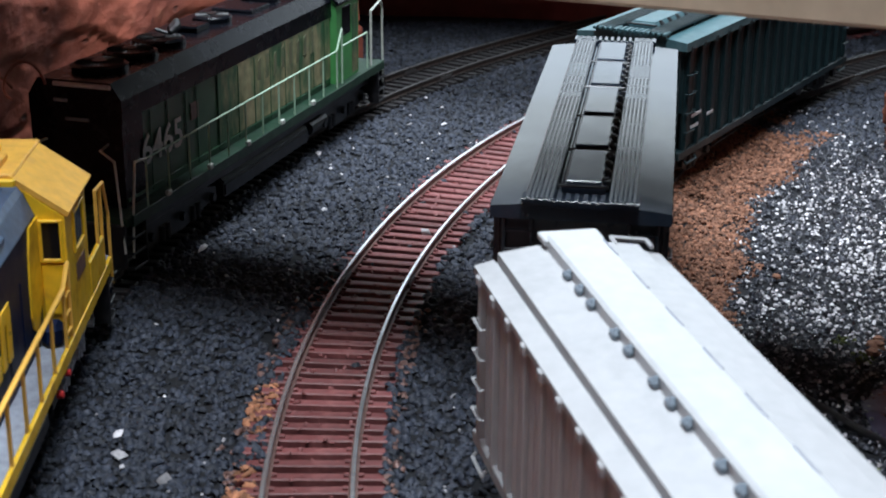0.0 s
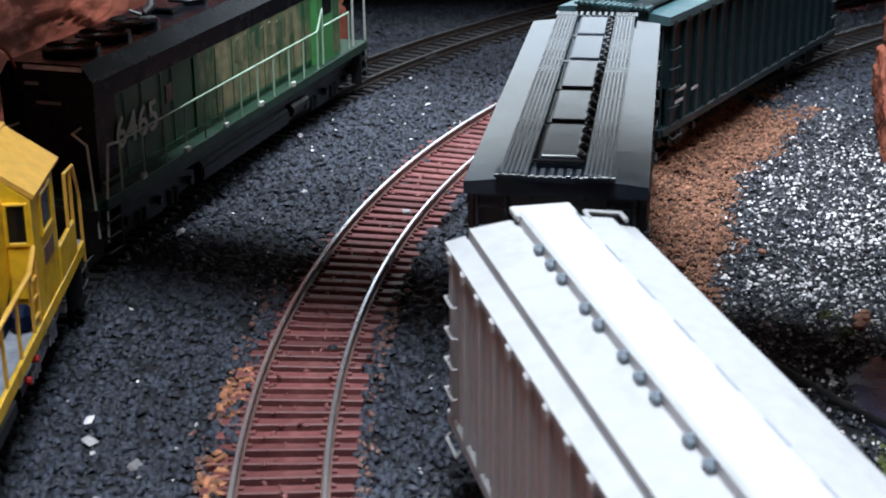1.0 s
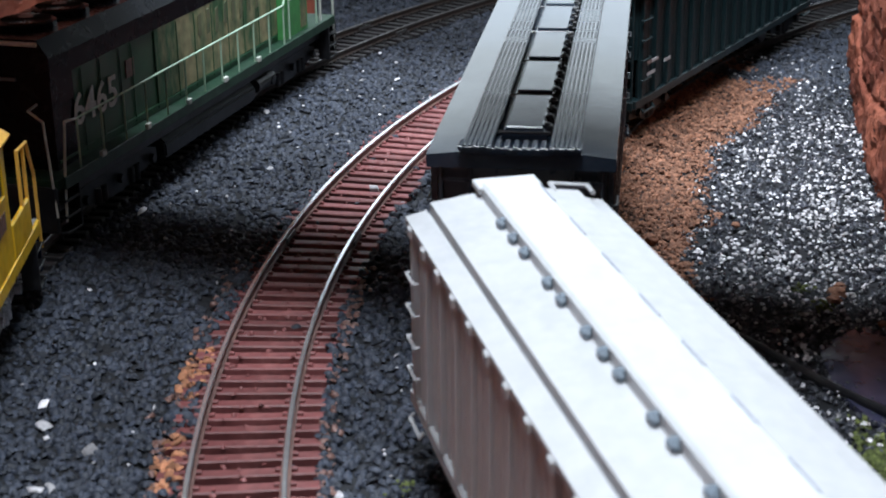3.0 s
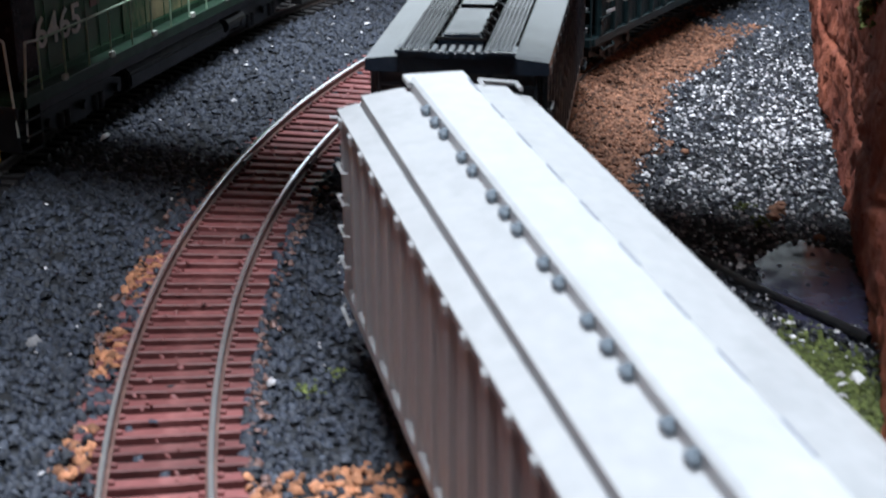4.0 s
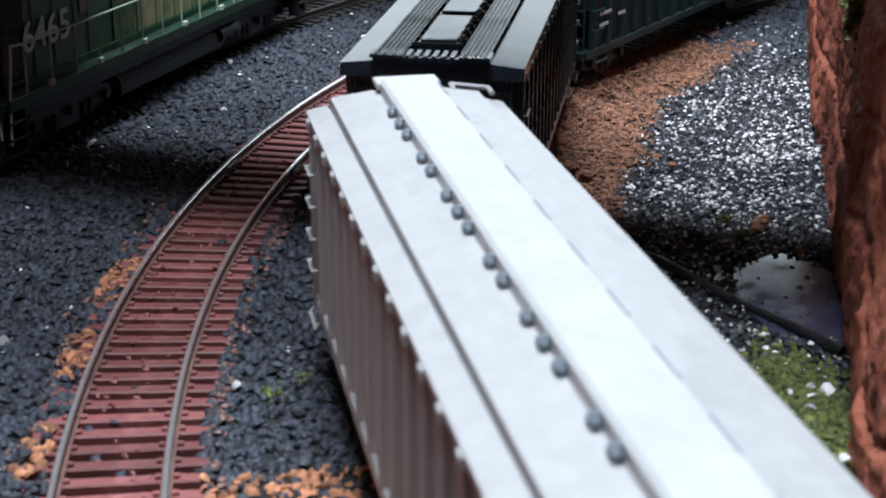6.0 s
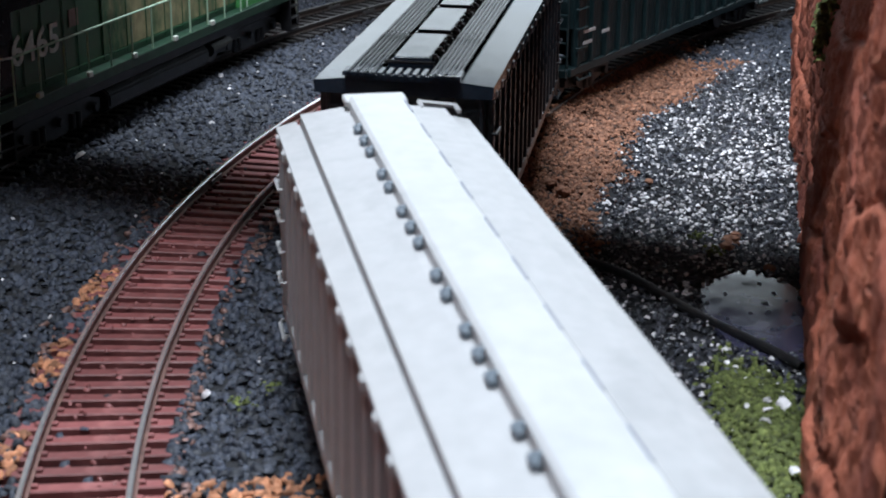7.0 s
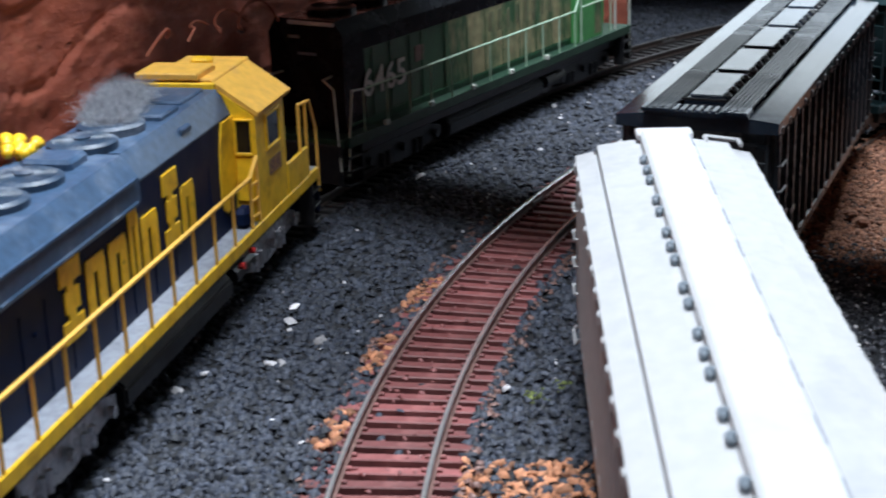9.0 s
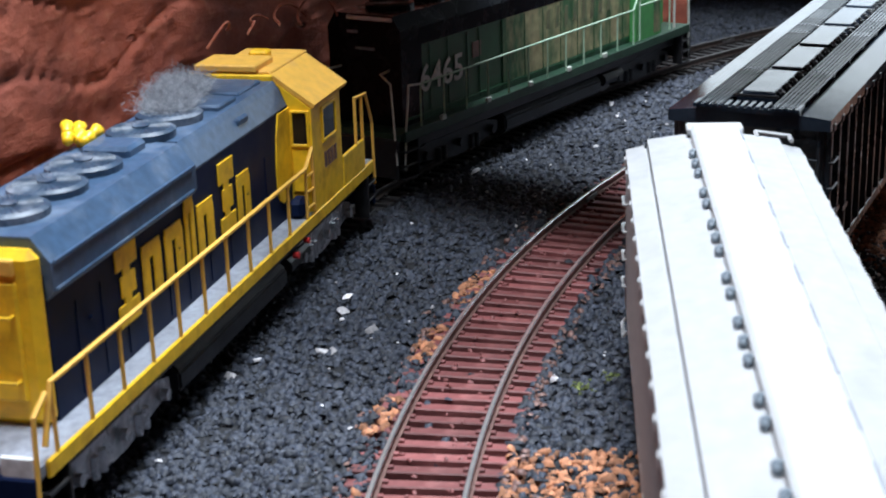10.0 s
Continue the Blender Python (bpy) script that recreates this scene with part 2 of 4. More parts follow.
def box(bm, x0, x1, y0, y1, z0, z1, bevel=0.3):
    r = bmesh.ops.create_cube(bm, size=1)
    vs = r["verts"]
    for v in vs:
        v.co = Vector(((x0 + x1) / 2 + v.co.x * (x1 - x0), (y0 + y1) / 2 + v.co.y * (y1 - y0), (z0 + z1) / 2 + v.co.z * (z1 - z0)))
    if bevel:
        es = list({e for v in vs for e in v.link_edges})
        bmesh.ops.bevel(bm, geom=es, offset=min(bevel, 0.45 * min(abs(x1 - x0), abs(y1 - y0), abs(z1 - z0))), segments=1, affect="EDGES")
    return bm


def B(*a, **k):
    return box(bmesh.new(), *a, **k)


def rod(bm, p, q, r, seg=6, r2=None):
    p, q = Vector(p), Vector(q)
    d = q - p
    m = Matrix.Translation((p + q) / 2) @ d.to_track_quat("Z", "Y").to_matrix().to_4x4()
    bmesh.ops.create_cone(bm, cap_ends=True, segments=seg, radius1=r, radius2=r if r2 is None else r2, depth=d.length, matrix=m)
    return bm


def wire(points, r=0.35, seg=5):
    bm = bmesh.new()
    for p, q in zip(points, points[1:]):
        rod(bm, p, q, r, seg)
    for p in points[1:-1]:
        bmesh.ops.create_icosphere(bm, subdivisions=1, radius=r * 1.08, matrix=Matrix.Translation(p))
    return bm


def prism(profile, x0, x1, bm=None):
    """A closed profile of (y, z) swept along x."""
    bm = bm or bmesh.new()
    a = [bm.verts.new((x0, y, z)) for y, z in profile]
    b = [bm.verts.new((x1, y, z)) for y, z in profile]
    n = len(profile)
    for i in range(n):
        bm.faces.new((a[i], a[(i + 1) % n], b[(i + 1) % n], b[i]))
    bm.faces.new(a[::-1])
    bm.faces.new(b)
    bmesh.ops.recalc_face_normals(bm, faces=bm.faces)
    return bm


def plate(profile, y0, y1, bm=None):
    """A closed profile of (x, z) swept along y."""
    bm = bm or bmesh.new()
    a = [bm.verts.new((x, y0, z)) for x, z in profile]
    b = [bm.verts.new((x, y1, z)) for x, z in profile]
    n = len(profile)
    for i in range(n):
        bm.faces.new((a[i], a[(i + 1) % n], b[(i + 1) % n], b[i]))
    bm.faces.new(a[::-1])
    bm.faces.new(b)
    bmesh.ops.recalc_face_normals(bm, faces=bm.faces)
    return bm


def writing(name, text, size, x, y, z, parent, mat, left_side=False, squeeze=1.0):
    """Raised lettering on a car's side that faces -y (or +y)."""
    data = bpy.data.curves.new(name, "FONT")
    data.body, data.size, data.extrude, data.offset, data.resolution_u = text, size * MM, 0.08 * MM, 0.14 * MM, 3
    data.materials.append(mat)
    ob = new(name, data)
    ob.parent = parent
    ob.matrix_local = pose(x * MM, y * MM, z * MM, 90, 0, 180 if left_side else 0) @ Matrix.Diagonal((squeeze, 1, 1, 1))
    return ob


def tubes(name, paths, r, mat, sides=3):
    """Round strands along paths (n x k x 3, mm) in one mesh."""
    n, k, _ = paths.shape
    way = np.gradient(paths, axis=1)
    way /= np.linalg.norm(way, axis=2, keepdims=True) + 1e-9
    side = np.cross(way, np.array([0.3, 0.2, 0.93]))
    side /= np.linalg.norm(side, axis=2, keepdims=True) + 1e-9
    up = np.cross(side, way)
    rings = np.stack([paths + r * (math.cos(a) * side + math.sin(a) * up) for a in np.arange(sides) * 2 * math.pi / sides], 2)
    idx = np.arange(n * k * sides).reshape(n, k, sides)
    faces = np.concatenate([np.stack([idx[:, :-1, i], idx[:, :-1, (i + 1) % sides], idx[:, 1:, (i + 1) % sides], idx[:, 1:, i]], -1).reshape(-1, 4) for i in range(sides)])
    me = bpy.data.meshes.new(name)
    me.from_pydata((rings.reshape(-1, 3) * MM).tolist(), [], faces.tolist())
    me.materials.append(mat)
    return new(name, me)


# ---- plan: three concentric curves round one centre ----
CX, CY = 534.3, 245.9
R_OUTER, R_MIDDLE, R_INNER = 636.5, 559.5, 505.0


def on_curve(radius, degrees):
    a = radians(degrees)
    return CX - radius * math.cos(a), CY + radius * math.sin(a)

# ---- ground, tracks ----


def strip_noise(x, y):
    return noise.noise(Vector((x * 0.02, y * 0.02, 0.3))) * 1.2 + noise.noise(Vector((x * 0.09, y * 0.09, 4.1))) * 0.5


def ground_height(x, y):
    h = -1.6 + strip_noise(x, y) * 0.5
    d = math.hypot(x - CX, y - CY)
    if d < R_INNER - 24:
        h += min((R_INNER - 24 - d) * 0.02, 1.2) + strip_noise(x, y) * 0.5
    return h


def build_ground():
    n = 150
    bm = bmesh.new()
    grid = {}
    def warp(u):
        return math.copysign(abs(u) ** 2.2, u)
    for i in range(n):
        for j in range(n):
            x = 60 + 1900 * warp(i / (n - 1) * 2 - 1)
            y = 330 + 1900 * warp(j / (n - 1) * 2 - 1)
            grid[i, j] = bm.verts.new((x, y, ground_height(x, y)))
    for i in range(n - 1):
        for j in range(n - 1):
            bm.faces.new((grid[i, j], grid[i + 1, j], grid[i + 1, j + 1], grid[i, j + 1]))
    return tagged(finish("ground", bm, M["ground"], smooth=True), "dark earth baseboard under black railway ballast", "ground", kind="structure")


build_ground()


def rail_mesh(radius, a0, a1, side_only):
    """A rail with head, web and foot, swept along the curve."""
    if side_only:
        prof = [(-0.95, 0.0), (0.95, 0.0), (0.95, 0.35), (0.3, 0.5), (0.3, 1.75), (-0.3, 1.75), (-0.3, 0.5), (-0.95, 0.35)]
    else:
        prof = [(-0.3, 1.75), (0.3, 1.75), (0.48, 1.95), (0.48, 2.35), (0.36, 2.5), (-0.36, 2.5), (-0.48, 2.35), (-0.48, 1.95)]
    bm = bmesh.new()
    steps = max(2, int((a1 - a0) / 0.6))
    rings = []
    for k in range(steps + 1):
        a = a0 + (a1 - a0) * k / steps
        ring = []
        for u, z in prof:
            x, y = on_curve(radius + u, a)
            ring.append(bm.verts.new((x, y, z)))
        rings.append(ring)
    m = len(prof)
    for r, s in zip(rings, rings[1:]):
        for i in range(m):
            bm.faces.new((r[i], r[(i + 1) % m], s[(i + 1) % m], s[i]))
    bm.faces.new(rings[0][::-1])
    bm.faces.new(rings[-1])
    bmesh.ops.recalc_face_normals(bm, faces=bm.faces)
    return bm


def tie_mesh():
    bm = bmesh.new()
    box(bm, -1.45, 1.45, -15, 15, -1.9, 0, 0.25)
    for s in (-1, 1):
        for t in (-1, 1):
            box(bm, -0.55, 0.55, s * 8.7 + t * 1.5 - 0.55, s * 8.7 + t * 1.5 + 0.55, -0.1, 0.65, 0.15)
    return bm


def build_track(label, radius, a0, a1, joints, tie_mat, side_mat, heads):
    track = empty("railway_track", 0, 0, 0, 0, label, "railway track", "curved railway tracks")
    for side in (-1, 1):
        cuts = [a0, *joints, a1]
        for p, q, head in zip(cuts, cuts[1:], heads):
            gap = math.degrees(0.35 / radius)
            rail = part("rail", rail_mesh(radius + side * 8.7, p + gap, q - gap, True), side_mat, track)
            part("rail_head", rail_mesh(radius + side * 8.7, p + gap, q - gap, False), head, rail, "worn metal rail head")
        for j in joints:
            bm = bmesh.new()
            for u in (-0.7, 0.7):
                x, y = on_curve(radius + side * 8.7 + u, j)
                box(bm, -0.2, 0.2, -4, 4, 0.1, 1.5, 0.1)
                bm.verts.ensure_lookup_table()
                bmesh.ops.transform(bm, matrix=Matrix.Translation((x, y, 0)) @ Matrix.Rotation(radians(-j), 4, "Z"), verts=[v for v in bm.verts if abs(v.co.x) < 0.25 and abs(v.co.y) < 4.1])
            part("rail_joiner", bm, M["steel"], track, "metal rail joiner")
    step = math.degrees(5.75 / radius)
    first = None
    k, a = 0, a0
    while a < a1:
        x, y = on_curve(radius, a)
        rz = -a + random.uniform(-0.7, 0.7)
        # local x runs along the track
        if first is None:
            first = part("tie", tie_mesh(), tie_mat, track)
            first.matrix_local = pose(x * MM, y * MM, 0, 0, 0, 90 - a)
        else:
            again(first, x, y, random.uniform(-0.12, 0.05), 90 + rz, track, random.uniform(0.93, 1.06))
        a += step
    return track


JOINT = 9.75
build_track("reddish brown plastic ties under bright curved rails, empty track", R_MIDDLE, -21, 66, [JOINT], M["tie"], M["rail_side"], (M["rail"], M["rail"]))
build_track("dark weathered track under the parked locomotives", R_OUTER, -22, 62, [31.5], M["tie_dark"], M["rail_dark"], (M["rail_dull"], M["rail_dull"]))
build_track("dark track carrying the hopper cars", R_INNER, -28, 66, [42.0], M["tie_dark"], M["rail_dark"], (M["rail_dark"], M["rail"]))


# ---- loose stones, joined in big heaps ----


def heap(name, places, sizes, mat, label, category, flat=0.65, seed=1):
    """Many small broken stones in one mesh. places: n x 3 centres in mm."""
    rng = np.random.default_rng(seed)
    n = len(places)
    base = np.array([(-1, -0.7, -0.6), (1, -0.8, -0.6), (0.8, 0.9, -0.6), (-0.9, 0.8, -0.6), (-0.6, -0.5, 0.7), (0.7, -0.4, 0.55), (0.4, 0.6, 0.75), (-0.5, 0.45, 0.6)])
    faces = np.array([(4, 5, 6), (4, 6, 7), (0, 1, 5), (0, 5, 4), (1, 2, 6), (1, 6, 5), (2, 3, 7), (2, 7, 6), (3, 0, 4), (3, 4, 7)])
    v = base[None] * (1 + rng.uniform(-0.35, 0.35, (n, 8, 3)))
    v *= (np.asarray(sizes)[:, None] * 0.5)[:, None] * np.stack([rng.uniform(0.8, 1.35, n), rng.uniform(0.6, 1.0, n), flat * rng.uniform(0.7, 1.3, n)], 1)[:, None]
    yaw, tilt = rng.uniform(0, 2 * np.pi, n), rng.normal(0, 0.45, n)
    c, s = np.cos(tilt)[:, None], np.sin(tilt)[:, None]
    y, z = v[..., 1] * c - v[..., 2] * s, v[..., 1] * s + v[..., 2] * c
    v = np.stack([v[..., 0], y, z], -1)
    c, s = np.cos(yaw)[:, None], np.sin(yaw)[:, None]
    v = np.stack([v[..., 0] * c - v[..., 1] * s, v[..., 0] * s + v[..., 1] * c, v[..., 2]], -1) + np.asarray(places)[:, None]
    f = (faces[None] + 8 * np.arange(n)[:, None, None]).reshape(-1, 3)
    me = bpy.data.meshes.new(name)
    me.vertices.add(8 * n)
    me.vertices.foreach_set("co", (v.reshape(-1) * MM).astype(np.float32))
    me.loops.add(3 * len(f))
    me.loops.foreach_set("vertex_index", f.reshape(-1).astype(np.int32))
    me.polygons.add(len(f))
    me.polygons.foreach_set("loop_start", np.arange(0, 3 * len(f), 3, dtype=np.int32))
    me.polygons.foreach_set("loop_total", np.full(len(f), 3, dtype=np.int32))
    me.update(calc_edges=True)
    me.materials.append(mat)
    return tagged(new(name, me), label, category, kind="stuff")


def heights(x, y):
    return np.array([ground_height(a, b) for a, b in zip(x, y)])


def smooth_field(x, y, scale, off):
    return np.array([noise.noise(Vector((a * scale, b * scale, off))) for a, b in zip(x, y)])


def build_stones():
    rng = np.random.default_rng(7)
    # left of the hopper cars: coarse black ballast with tan edging
    n = 120000
    x, y = rng.uniform(-150, 220, n), 95 + 600 * rng.uniform(0, 1, n) ** 1.35
    d = np.hypot(x - CX, y - CY)
    m = (d > R_INNER - 14) | ((d > 380) & (np.degrees(np.arctan2(y - CY, CX - x)) > 29 + rng.uniform(0, 4, n)))
    x, y, d = x[m], y[m], d[m]
    n = len(x)
    field = smooth_field(x, y, 0.035, 9.0)
    ang = np.degrees(np.arctan2(y - CY, CX - x))
    clear = np.ones(n, bool)
    for radius in (R_MIDDLE, R_OUTER, R_INNER):
        lat = d - radius
        near = (lat > -14.2 - field * 2.5) & (lat < 10.6 + field * 2.0)
        clear &= ~near | (rng.uniform(0, 1, n) < 0.004)
    shoulder = (np.abs(d - (R_MIDDLE + 13.5)) < 2.2 + 2.6 * field) & (ang < 3) & (field > -0.05)
    patch = (d < R_MIDDLE - 14.5) & (d > R_INNER + 10) & (y < 178 + 16 * field + 0.25 * (x - 5)) & (x > -9)
    tan_left = (shoulder | patch) & (rng.uniform(0, 1, n) < 0.72 + 0.3 * field)
    z = heights(x, y)
    size = rng.uniform(1.0, 2.4, n)
    size[tan_left] *= 0.95
    lift = rng.uniform(-0.1, 1.15, n) + np.where(np.abs(d - R_MIDDLE) < 16, 1.0, 0.0)

    def pick(mask):
        return np.stack([x[mask], y[mask], z[mask] + lift[mask]], 1), size[mask]

    heap("black_ballast", *pick(clear & ~tan_left), M["stone_black"], "loose black broken stone ballast between the tracks", "ballast", seed=2)
    # right of the hopper cars: finer gravel, tan along the cars, dark grey with white grains beyond
    m = 78000
    x2, y2 = rng.uniform(40, 260, m), rng.uniform(150, 640, m)
    d2 = np.hypot(x2 - CX, y2 - CY)
    keep = (d2 < R_INNER - 6.5) & (d2 > 330) & (((x2 - 104) / 11) ** 2 + ((y2 - 255) / 24) ** 2 > 0.9)
    keep &= rng.uniform(30, 37, m) > np.degrees(np.arctan2(y2 - CY, CX - x2))
    x2, y2, d2 = x2[keep], y2[keep], d2[keep]
    f2 = smooth_field(x2, y2, 0.035, 9.0) + 0.5 * smooth_field(x2, y2, 0.12, 5.0)
    a2 = np.degrees(np.arctan2(y2 - CY, CX - x2))
    blur = rng.normal(0, 1.6, len(x2))
    tan_right = (d2 > 467 + 5 * f2 + blur) & (a2 > 8 + 3 * f2 + 0.5 * blur) & (a2 < 33 + 3 * f2)
    z2 = heights(x2, y2) + rng.uniform(0.0, 1.5, len(x2)) + np.clip((d2 - (R_INNER - 20)) * 0.22, 0, 2.4)
    s2 = rng.uniform(0.65, 1.5, len(x2))
    # a second, finer layer fills the tan strip
    extra = np.flatnonzero(tan_right)
    extra = np.concatenate([extra, extra])
    dense = np.stack([x2[extra] + rng.normal(0, 1.1, len(extra)), y2[extra] + rng.normal(0, 1.1, len(extra)), z2[extra] + rng.uniform(-0.6, 0.1, len(extra))], 1)
    heap("tan_grit", dense, rng.uniform(0.5, 1.3, len(extra)), M["stone_tan"], "fine tan grit filling between the gravel", "gravel", seed=13)
    heap("tan_ballast", np.stack([x2, y2, z2], 1)[tan_right], s2[tan_right], M["stone_tan"], "tan gravel along the hopper cars", "gravel", seed=3)
    heap("orange_ballast", *pick(clear & tan_left), M["stone_orange"], "chunky orange broken stone beside the empty track", "gravel", seed=14)
    chance = 0.08 + 0.52 * np.exp(-(((d2 - 438) / 28) ** 2 + ((a2 - 14) / 11) ** 2)) * (0.55 + 0.9 * f2)
    white = ~tan_right & (rng.uniform(0, 1, len(x2)) < chance)
    grey = ~tan_right & ~white
    heap("grey_gravel", np.stack([x2, y2, z2], 1)[grey], s2[grey], M["stone_grey"], "glossy dark grey gravel beside the red rock", "gravel", seed=4)
    heap("white_gravel", np.stack([x2, y2, z2 + 0.35], 1)[white], s2[white] * 0.85, M["stone_white"], "white grains sprinkled over the grey gravel", "gravel", seed=5)
    # scattered pale chips on the black ballast
    spots = [(-43, 463.6, 2.4), (-0.8, 503, 2.4), (-67.5, 367, 3.2), (-6, 210.3, 2.6), (-65, 240, 3.0), (-54, 229.3, 3.2), (-58.4, 215.2, 3.0), (-67.2, 248.8, 2.6), (-61, 214, 2.2), (-12, 330, 2.6), (10, 478, 2.6), (-36, 402, 1.8), (-75, 196, 3.2), (-5, 382, 3.0)]
    k = 95
    px_, py_ = rng.uniform(-75, 10, k), rng.uniform(130, 560, k)
    dd = np.hypot(px_ - CX, py_ - CY)
    ok = (dd > R_INNER + 18) & (np.abs(dd - R_MIDDLE) > 14) & (dd < R_OUTER - 17)
    places = [(a, b, ground_height(a, b) + 1.5) for a, b, _ in spots] + [(a, b, ground_height(a, b) + 1.35) for a, b in zip(px_[ok], py_[ok])]
    sizes = [s for *_, s in spots] + list(rng.uniform(0.5, 1.3, int(ok.sum())))
    heap("pale_stone_chips", np.array(places), np.array(sizes), M["stone_white"], "scattered pale stone chips on black ballast", "stones", 0.5, seed=8)
    # brown crumbs round the tie ends on the near stretch
    q = 420
    a = rng.uniform(-14, 8, q)
    u = np.where(rng.uniform(0, 1, q) < 0.6, -1, 1) * (14.6 + np.abs(rng.normal(0, 1.5, q)))
    pts = [(*on_curve(R_MIDDLE + uu, aa), rng.uniform(-0.7, 0.2)) for aa, uu in zip(a, u)]
    heap("tie_end_crumbs", np.array(pts), rng.uniform(0.8, 2.0, q), M["rail_side"], "brown stained stones round the tie ends", "stones", 0.6, seed=10)
    # stones that spilled between the rails
    q = 260
    a, u = rng.uniform(-14, 34, q), rng.uniform(-7, 7, q)
    pts = [(*on_curve(R_MIDDLE + uu, aa), rng.uniform(-0.2, 0.35)) for aa, uu in zip(a, u)]
    heap("spilled_stones", np.array(pts), rng.uniform(0.6, 1.5, q), M["tie"], "brown crumbs lying between the rails", "stones", 0.6, seed=9)


build_stones()

# ---- rock faces, backdrop, room ----


def rough_wall(name, base, height, depth, mat, label, category, seed, cols, rows, amp, kind="", lean=0.08, fine=0.12):
    """A rock face: base(u) gives x, y and the outward way for u in 0..1; swept up, pushed in and out by ledges and lumps."""
    bm = bmesh.new()
    grid = []
    off = Vector((seed * 3.1, seed * 1.7, seed))
    for j in range(rows + 1):
        v = j / rows
        line = []
        for i in range(cols + 1):
            x, y, ox, oy = base(i / cols)
            z = -3 + v * height
            p = Vector((x, y, z))
            lump = noise.noise(p * 0.022 + off) * 1.0 + noise.noise(p * 0.06 + off) * 0.45 + noise.noise(p * 0.17 + off) * 0.22 + fine * noise.noise(p * 0.42 + off) - fine * 1.6 * max(0.0, noise.noise(p * 0.26 + off * 2) - 0.32)
            strata = math.sin(z * 0.16 + noise.noise(Vector((x * 0.02, y * 0.02, seed))) * 2.6)
            crack = -max(0.0, 1 - abs(strata) * 6.0) * 0.75 + 0.35 * math.copysign(min(1.0, abs(strata) * 3), strata) * 0.5
            d = amp * (lump + crack) - lean * z
            line.append(bm.verts.new((x + ox * d, y + oy * d, z + amp * 0.2 * noise.noise(p * 0.08))))
        grid.append(line)
    back = []
    for i in range(cols + 1):
        x, y, ox, oy = base(i / cols)
        back.append(bm.verts.new((x - ox * depth, y - oy * depth, height - 3)))
    low = []
    for i in range(cols + 1):
        x, y, ox, oy = base(i / cols)
        low.append(bm.verts.new((x - ox * depth, y - oy * depth, -3)))
    grid += [back, low]
    for a, b in zip(grid, grid[1:]):
        for i in range(cols):
            bm.faces.new((a[i], a[i + 1], b[i + 1], b[i]))
    bmesh.ops.recalc_face_normals(bm, faces=bm.faces)
    return tagged(finish(name, bm, mat, smooth=True), label, category, kind=kind)


def outer_base(u):
    a = -34 + 66 * u
    x, y = on_curve(672 + 4 * math.sin(u * 9), a)
    return x, y, (CX - x) / 672, (CY - y) / 672


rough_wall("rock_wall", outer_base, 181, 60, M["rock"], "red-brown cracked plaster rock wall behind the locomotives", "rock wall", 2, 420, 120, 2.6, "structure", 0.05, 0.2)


def back_base(u):
    return -330 + 1300 * u, 705 + 18 * math.sin(u * 11), 0.0, -1.0


rough_wall("back_wall", back_base, 66, 40, M["rock_far"], "dull dark red painted wall behind the layout", "wall", 5, 90, 24, 4.0, "structure", 0.0)


def column_base(u):
    # along the right edge of the gravel, front end curling away
    y = 90 + 390 * u
    x = 99 + 0.175 * (y - 176)
    return x, y, -1.0, 0.0


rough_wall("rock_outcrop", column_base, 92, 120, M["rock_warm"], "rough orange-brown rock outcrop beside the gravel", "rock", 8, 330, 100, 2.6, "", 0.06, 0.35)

plank = B(-185, 380, 0, 92, 0, 9, bevel=0.8)
ob = finish("plank", plank, M["plank"])
ob.matrix_world = pose(24 * MM, 254 * MM, 91 * MM, 0, 0, -23.5)
tagged(ob, "broad pale wooden plank bridging the layout from rock to rock", "plank")


# unseen boards above the layout, added to block light and cast shade
for x0, x1, y0, y1, z0 in ((-700, 900, 540, 765, 182), (-165, -4, 266, 336, 179)):
    tagged(finish("upper_deck", B(x0, x1, y0, y1, z0, z0 + 14, bevel=1.0), M["wall"]), "unseen board above the layout, added to shade it", "ceiling", kind="structure")

# unseen posts, added only to hold up the far board
for x, y, z1 in ((-680, 730, 182), (880, 730, 182)):
    tagged(finish("deck_post", B(x - 10, x + 10, y - 10, y + 10, -3, z1, bevel=0.8), M["wall"]), "unseen post added under the shade board", "post", kind="structure")


def room():
    for name, x0, x1, y0, y1, z0, z1 in (("wall_west", -1960, -1900, -1700, 2300, -5, 1500), ("wall_east", 2000, 2060, -1700, 2300, -5, 1500), ("wall_south", -1900, 2000, -1700, -1640, -5, 1500), ("wall_north", -1900, 2000, 2240, 2300, -5, 1500)):
        tagged(finish(name, B(x0, x1, y0, y1, z0, z1, bevel=0), M["wall"]), "plain room wall closing the place", "wall", kind="structure")
    tagged(finish("ceiling", B(-1960, 2060, -1700, 2300, 1500, 1540, bevel=0), M["wall"]), "plain room ceiling", "ceiling", kind="structure")


room()


